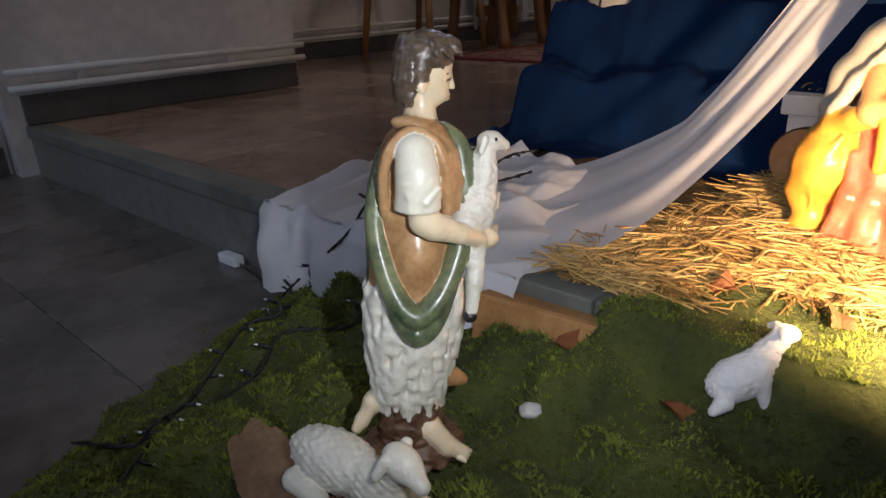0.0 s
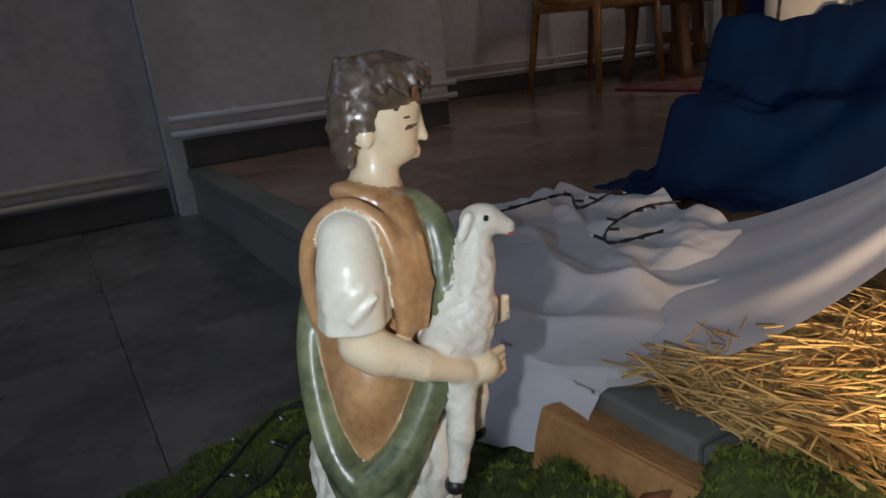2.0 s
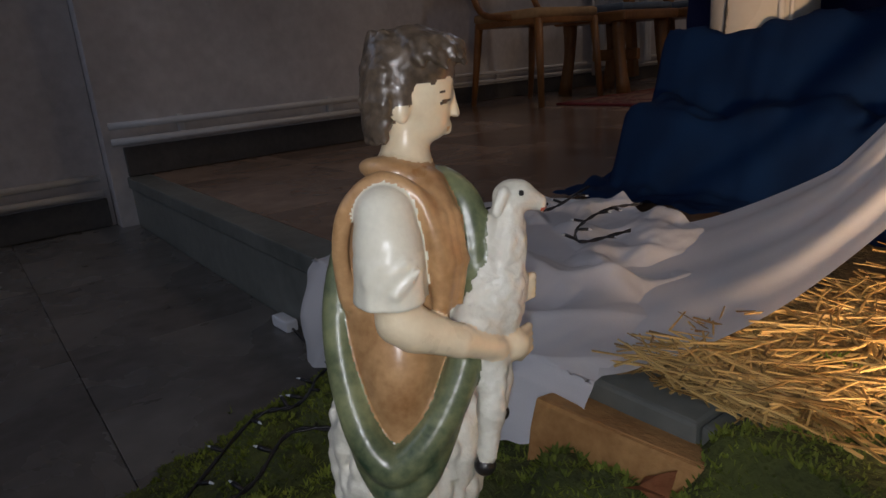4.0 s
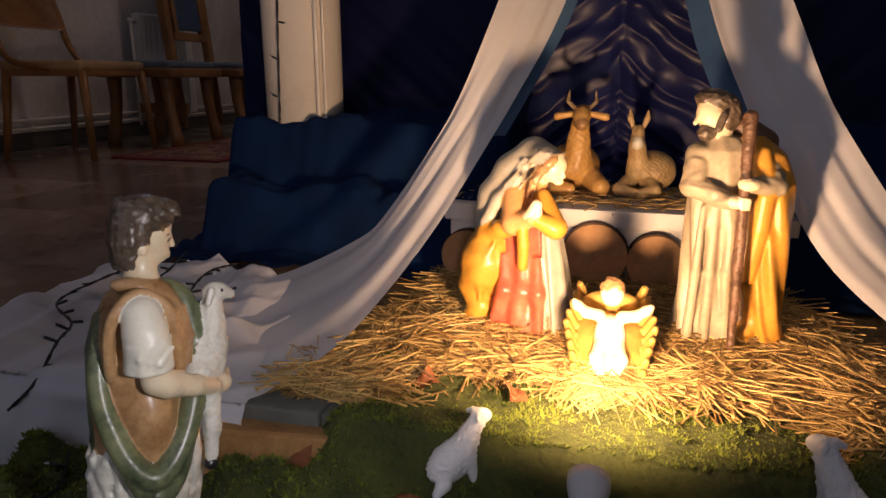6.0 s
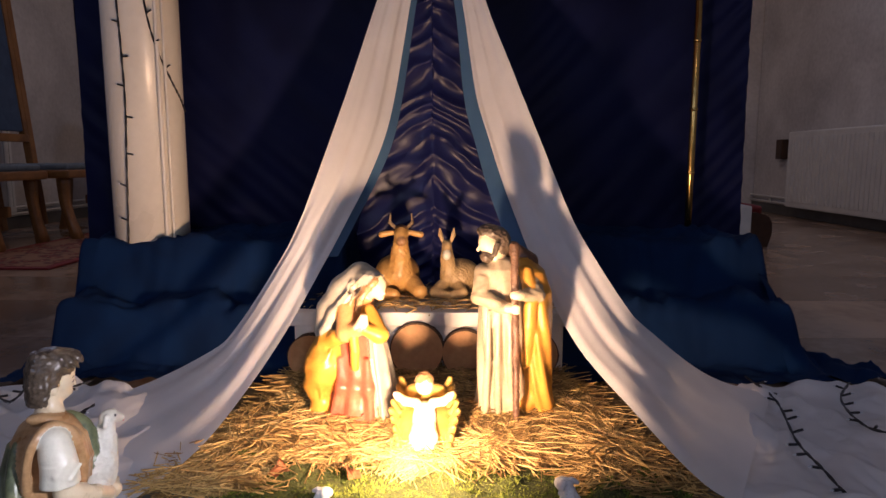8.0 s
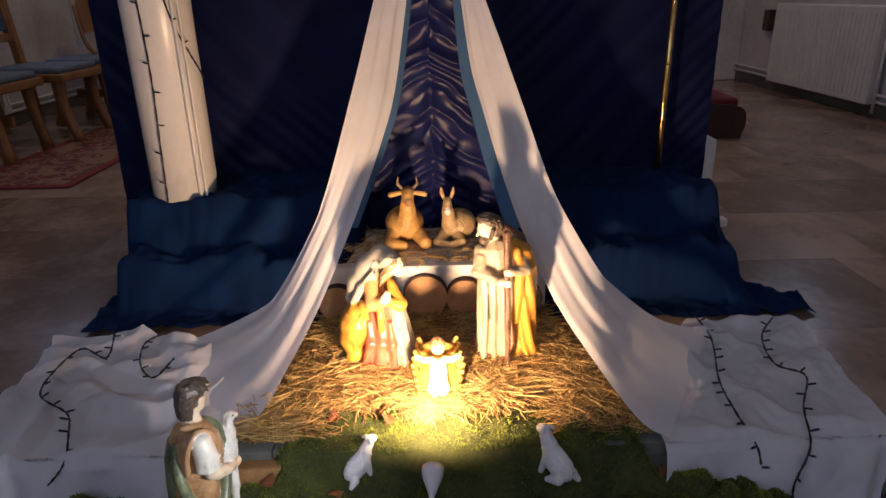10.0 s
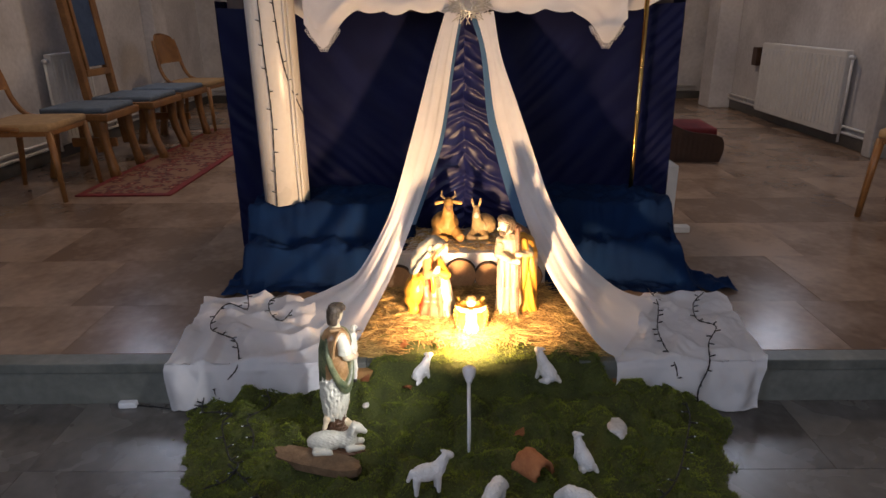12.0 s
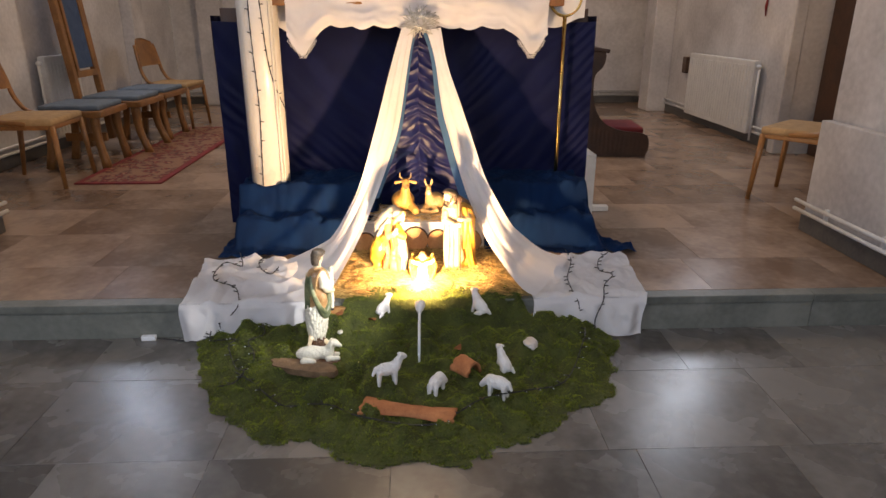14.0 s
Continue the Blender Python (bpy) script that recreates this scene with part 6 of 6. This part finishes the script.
def throne(x, y, rz):
    th = empty("high_back_chair", (x, y, P), rz)
    part("cushion", box((0.44, 0.46, 0.04), (0.02, 0, 0.440), bevel=0.016), M_GREY, th, "grey-blue padded cushion", smooth=True)
    part("seat_frame", box((0.50, 0.52, 0.05), (0.02, 0, 0.398), bevel=0.014), M_WOOD, th)
    for s in (-1, 1):
        part("back_post", box((0.05, 0.055, 1.86), (-0.28, s * 0.20, 0.98), bevel=0.008, ry=-5), M_WOOD, th)
        tube("leg", spline([(0.20, s * 0.20, 0.39), (0.205, s * 0.20, 0.20), (0.27, s * 0.21, 0.0)], 8), [0.042, 0.04, 0.036, 0.033, 0.032, 0.032, 0.034, 0.036], M_WOOD, th, sides=4)
        part("scroll", box((0.05, 0.10, 0.08), (-0.37, s * 0.21, 1.92), bevel=0.02, rx=s * 20), M_WOOD, th)
    part("back_panel", box((0.03, 0.25, 1.08), (-0.290, 0, 1.20), bevel=0.006, ry=-5), M_PANEL, th, "tall blue padded back panel")
    for s in (-1, 1):
        part("panel_frame", box((0.04, 0.035, 1.14), (-0.287, s * 0.142, 1.20), bevel=0.005, ry=-5), M_WOOD, th)
    part("rail", box((0.045, 0.34, 0.05), (-0.242, 0, 0.62), bevel=0.006), M_WOOD, th)
    part("rail", box((0.045, 0.34, 0.07), (-0.352, 0, 1.80), bevel=0.010), M_WOOD, th)
    bm = box((0.004, 0.05, 0.006), (-0.262, 0, 1.36), rx=30)
    box((0.004, 0.05, 0.006), (-0.262, 0, 1.36), rx=-30, bm=bm)
    box((0.004, 0.006, 0.09), (-0.262, 0.0, 1.36), bm=bm)
    part("emblem", bm, M_BRASS, th, "small gilt emblem")
    return tagged(th, "tall carved oak chair with a blue padded back", "chair")


chair(-2.31, 2.04, 3, "bentwood chair with a tan seat against the wall")
stool(-2.28, 2.63, 2, "oak stool with a grey-blue cushion by the wall")
throne(-2.25, 3.22, 0)
stool(-2.22, 3.82, -2, "oak stool with a grey-blue cushion by the wall")
chair(-2.2, 4.40, -4, "bentwood chair with a tan seat against the wall")
chair(2.56, 1.40, 131, "bentwood chair with a tan seat beside the pier")


def radiator(x, y0, y1, z0, z1, out, label):
    th = empty("radiator", (x, (y0 + y1) / 2, z0))
    w, h = y1 - y0, z1 - z0
    part("panel", box((0.055, w, h), (out * 0.075, 0, h / 2), bevel=0.012), M_PIPE, th)
    n = max(4, int(w / 0.05))
    for i in range(n):
        part("rib", box((0.006, 0.024, h - 0.09), (out * 0.105, -w / 2 + (i + 0.5) * w / n, h / 2), bevel=0.0025), M_PIPE, th)
    for s in (-1, 1):
        part("bracket", box((0.05, 0.03, 0.05), (out * 0.024, s * w * 0.35, h * 0.5)), M_PIPE, th)
    tube("valve", [(out * 0.075, -w / 2 - 0.01, h - 0.05), (out * 0.075, -w / 2 - 0.05, h - 0.05)], 0.017, M_PIPE, th, "white round valve")
    tube("supply_pipe", [(out * 0.075, -w / 2 - 0.04, h - 0.05), (out * 0.075, -w / 2 - 0.045, h * 0.4), (out * 0.075, -w / 2 - 0.045, -0.05)], 0.010, M_PIPE, th)
    return tagged(th, label, "radiator")


radiator(RR, 3.25, 4.62, P + 0.09, P + 0.71, -1, "white panel radiator on the chancel wall")
radiator(RL, 3.02, 3.55, P + 0.12, P + 0.76, 1, "white panel radiator behind the oak chairs")
part_box = part("meter_box", box((0.06, 0.10, 0.17), (RR - 0.03, 4.86, 0.76), bevel=0.006), M_DARKWOOD)
tagged(part_box, "small dark box mounted on the wall", "wall box")


cord = tube("cord", [(RR - 0.012, 3.355, 1.56), (RR - 0.014, 3.36, 1.42), (RR - 0.012, 3.385, 1.34), (RR - 0.013, 3.37, 1.26)], [0.006, 0.007, 0.012, 0.004], M_RED)
tagged(cord, "short red twisted cord hanging on the pale wall", "cord")


def kneeler(x, y, rz):
    th = empty("prie_dieu", (x, y, P), rz)
    for s in (-1, 1):
        prof = spline([(-0.16, 0.0), (-0.17, 0.40), (-0.19, 0.76), (-0.12, 0.82), (-0.02, 0.80), (-0.03, 0.70), (-0.09, 0.62), (-0.08, 0.42), (0.00, 0.28), (0.14, 0.21), (0.34, 0.18), (0.38, 0.10), (0.36, 0.0)], 60)
        bm = bmesh.new()
        a = [bm.verts.new((p[0], s * 0.24 - 0.016, p[1])) for p in prof]
        b = [bm.verts.new((p[0], s * 0.24 + 0.016, p[1])) for p in prof]
        bm.faces.new(a)
        bm.faces.new(b[::-1])
        for i in range(len(prof)):
            j = (i + 1) % len(prof)
            bm.faces.new((a[i], b[i], b[j], a[j]))
        bmesh.ops.recalc_face_normals(bm, faces=bm.faces)
        part("side_panel", bm, M_DARKWOOD, th)
    part("back_panel", box((0.02, 0.46, 0.70), (-0.15, 0, 0.42), bevel=0.004), M_DARKWOOD, th)
    part("arm_rest", box((0.20, 0.56, 0.03), (-0.09, 0, 0.825), bevel=0.008, ry=8), M_DARKWOOD, th)
    part("kneeling_board", box((0.40, 0.46, 0.03), (0.17, 0, 0.155), bevel=0.006), M_DARKWOOD, th)
    part("cushion", box((0.34, 0.44, 0.06), (0.17, 0, 0.200), bevel=0.025), M_RED, th, "dark red padded cushion", smooth=True)
    return tagged(th, "dark wooden prie-dieu with a dark red kneeling cushion", "kneeler")


kneeler(1.70, 3.0, -4)


def rug(x0, x1, y0, y1):
    m = bpy.data.materials.new("oriental_rug")
    m.use_nodes = True
    nt = m.node_tree
    b = nt.nodes["Principled BSDF"]
    tc = nt.nodes.new("ShaderNodeTexCoord")
    vor = nt.nodes.new("ShaderNodeTexVoronoi")
    vor.inputs["Scale"].default_value = 13
    nt.links.new(tc.outputs["Object"], vor.inputs["Vector"])
    ns = nt.nodes.new("ShaderNodeTexNoise")
    ns.inputs["Scale"].default_value = 45
    nt.links.new(tc.outputs["Object"], ns.inputs["Vector"])
    ad = nt.nodes.new("ShaderNodeMath")
    nt.links.new(vor.outputs["Distance"], ad.inputs[0])
    ad.operation = "MULTIPLY_ADD"
    ad.inputs[1].default_value = 0.9
    nt.links.new(ns.outputs[0], ad.inputs[2])
    rp = nt.nodes.new("ShaderNodeValToRGB")
    el = rp.color_ramp.elements
    el[0].position, el[0].color = 0.60, (0.36, 0.22, 0.13, 1)
    el[1].position, el[1].color = 1.0, (0.24, 0.13, 0.08, 1)
    for pos, colr in ((0.68, (0.19, 0.030, 0.022, 1)), (0.80, (0.15, 0.022, 0.018, 1)), (0.88, (0.06, 0.022, 0.026, 1))):
        e = el.new(pos)
        e.color = colr
    nt.links.new(ad.outputs[0], rp.inputs[0])
    nt.links.new(rp.outputs[0], b.inputs["Base Color"])
    b.inputs["Roughness"].default_value = 0.95
    th = empty("rug", ((x0 + x1) / 2, (y0 + y1) / 2, P))
    w, d = x1 - x0, y1 - y0
    part("field", box((w - 0.09, d - 0.09, 0.010), (0, 0, 0.0062), bevel=0.003), m, th)
    for s in (-1, 1):
        part("border", box((0.045, d, 0.009), (s * (w / 2 - 0.0225), 0, 0.0058), bevel=0.003), M_RED, th)
        part("border", box((w - 0.09, 0.045, 0.009), (0, s * (d / 2 - 0.0225), 0.0058), bevel=0.003), M_RED, th)
    return tagged(th, "worn red patterned rug lying on the stone floor", "rug")


rug(-2.08, -1.505, 1.93, 4.3)

# ---- stone floors ----


def paving(name, x0, x1, y0, y1, z, row, seed, label, first=None, material=None):
    """A floor slab with one mesh for every stone, laid in rows with uneven widths."""
    bed = part(name, box((x1 - x0, y1 - y0, 0.12), ((x0 + x1) / 2, (y0 + y1) / 2, z - 0.0645)), M_JOINT)
    tagged(bed, label, "floor", kind="structure")
    rng = random.Random(seed)
    y = y1
    k = 0
    while y > y0 + 0.01:
        d = min((first if k == 0 and first else row) * rng.uniform(0.97, 1.03), y - y0)
        if y - d - y0 < 0.1:
            d = y - y0
        x = x0
        while x < x1 - 0.01:
            w = min(rng.uniform(0.42, 0.72), x1 - x)
            if x1 - x - w < 0.15:
                w = x1 - x
            bm = box((w - 0.0010, d - 0.0010, 0.012), (0, 0, 0))
            top = [e for e in bm.edges if all(v.co.z > 0 for v in e.verts)]
            bmesh.ops.bevel(bm, geom=top, offset=0.0005, segments=1, affect="EDGES")
            t = part("stone", bm, material, bed)
            t.matrix_world = pose(x + w / 2, y - d / 2, z - 0.0061 + rng.uniform(-0.0004, 0.0004), rng.uniform(-0.05, 0.05), rng.uniform(-0.05, 0.05))
            x += w
        y -= d
        k += 1
    return bed


paving("floor_nave", XL, XR, -3.4, -0.03, F, 0.44, 3, "worn grey and brown polished stone floor of the nave", first=0.33, material=M_TILE)
tagged(part("floor_nave_rear", box((XR - XL, 3.2 + 0.0, 0.1), ((XL + XR) / 2, -5.0, F - 0.051)), M_TILE), "polished stone floor at the back of the nave", "floor", kind="structure")
paving("floor_chancel", RL, RR + 0.5, 0.03, YB, P, 0.46, 8, "worn grey and brown polished stone floor of the raised chancel", first=0.29, material=M_TILE_WARM)
step_ob = part("step", box((XR - XL, 0.3, P - 0.012), ((XL + XR) / 2, 0.152, (P - 0.012) / 2 - 0.001)), M_RISER)
tagged(step_ob, "grey-green stone step up to the chancel", "step", kind="structure")
x = XL
rng = random.Random(6)
while x < XR - 0.01:
    w = min(rng.uniform(1.88, 1.92), XR - x)
    part("riser_slab", box((w - 0.003, 0.03, P - 0.036), (x + w / 2, -0.013, (P - 0.036) / 2 + 0.001), bevel=0.002), M_RISER, step_ob)
    part("tread_slab", box((w - 0.003, 0.066, 0.034), (x + w / 2, -0.002, P - 0.0175), bevel=0.004), M_RISER, step_ob)
    x += w
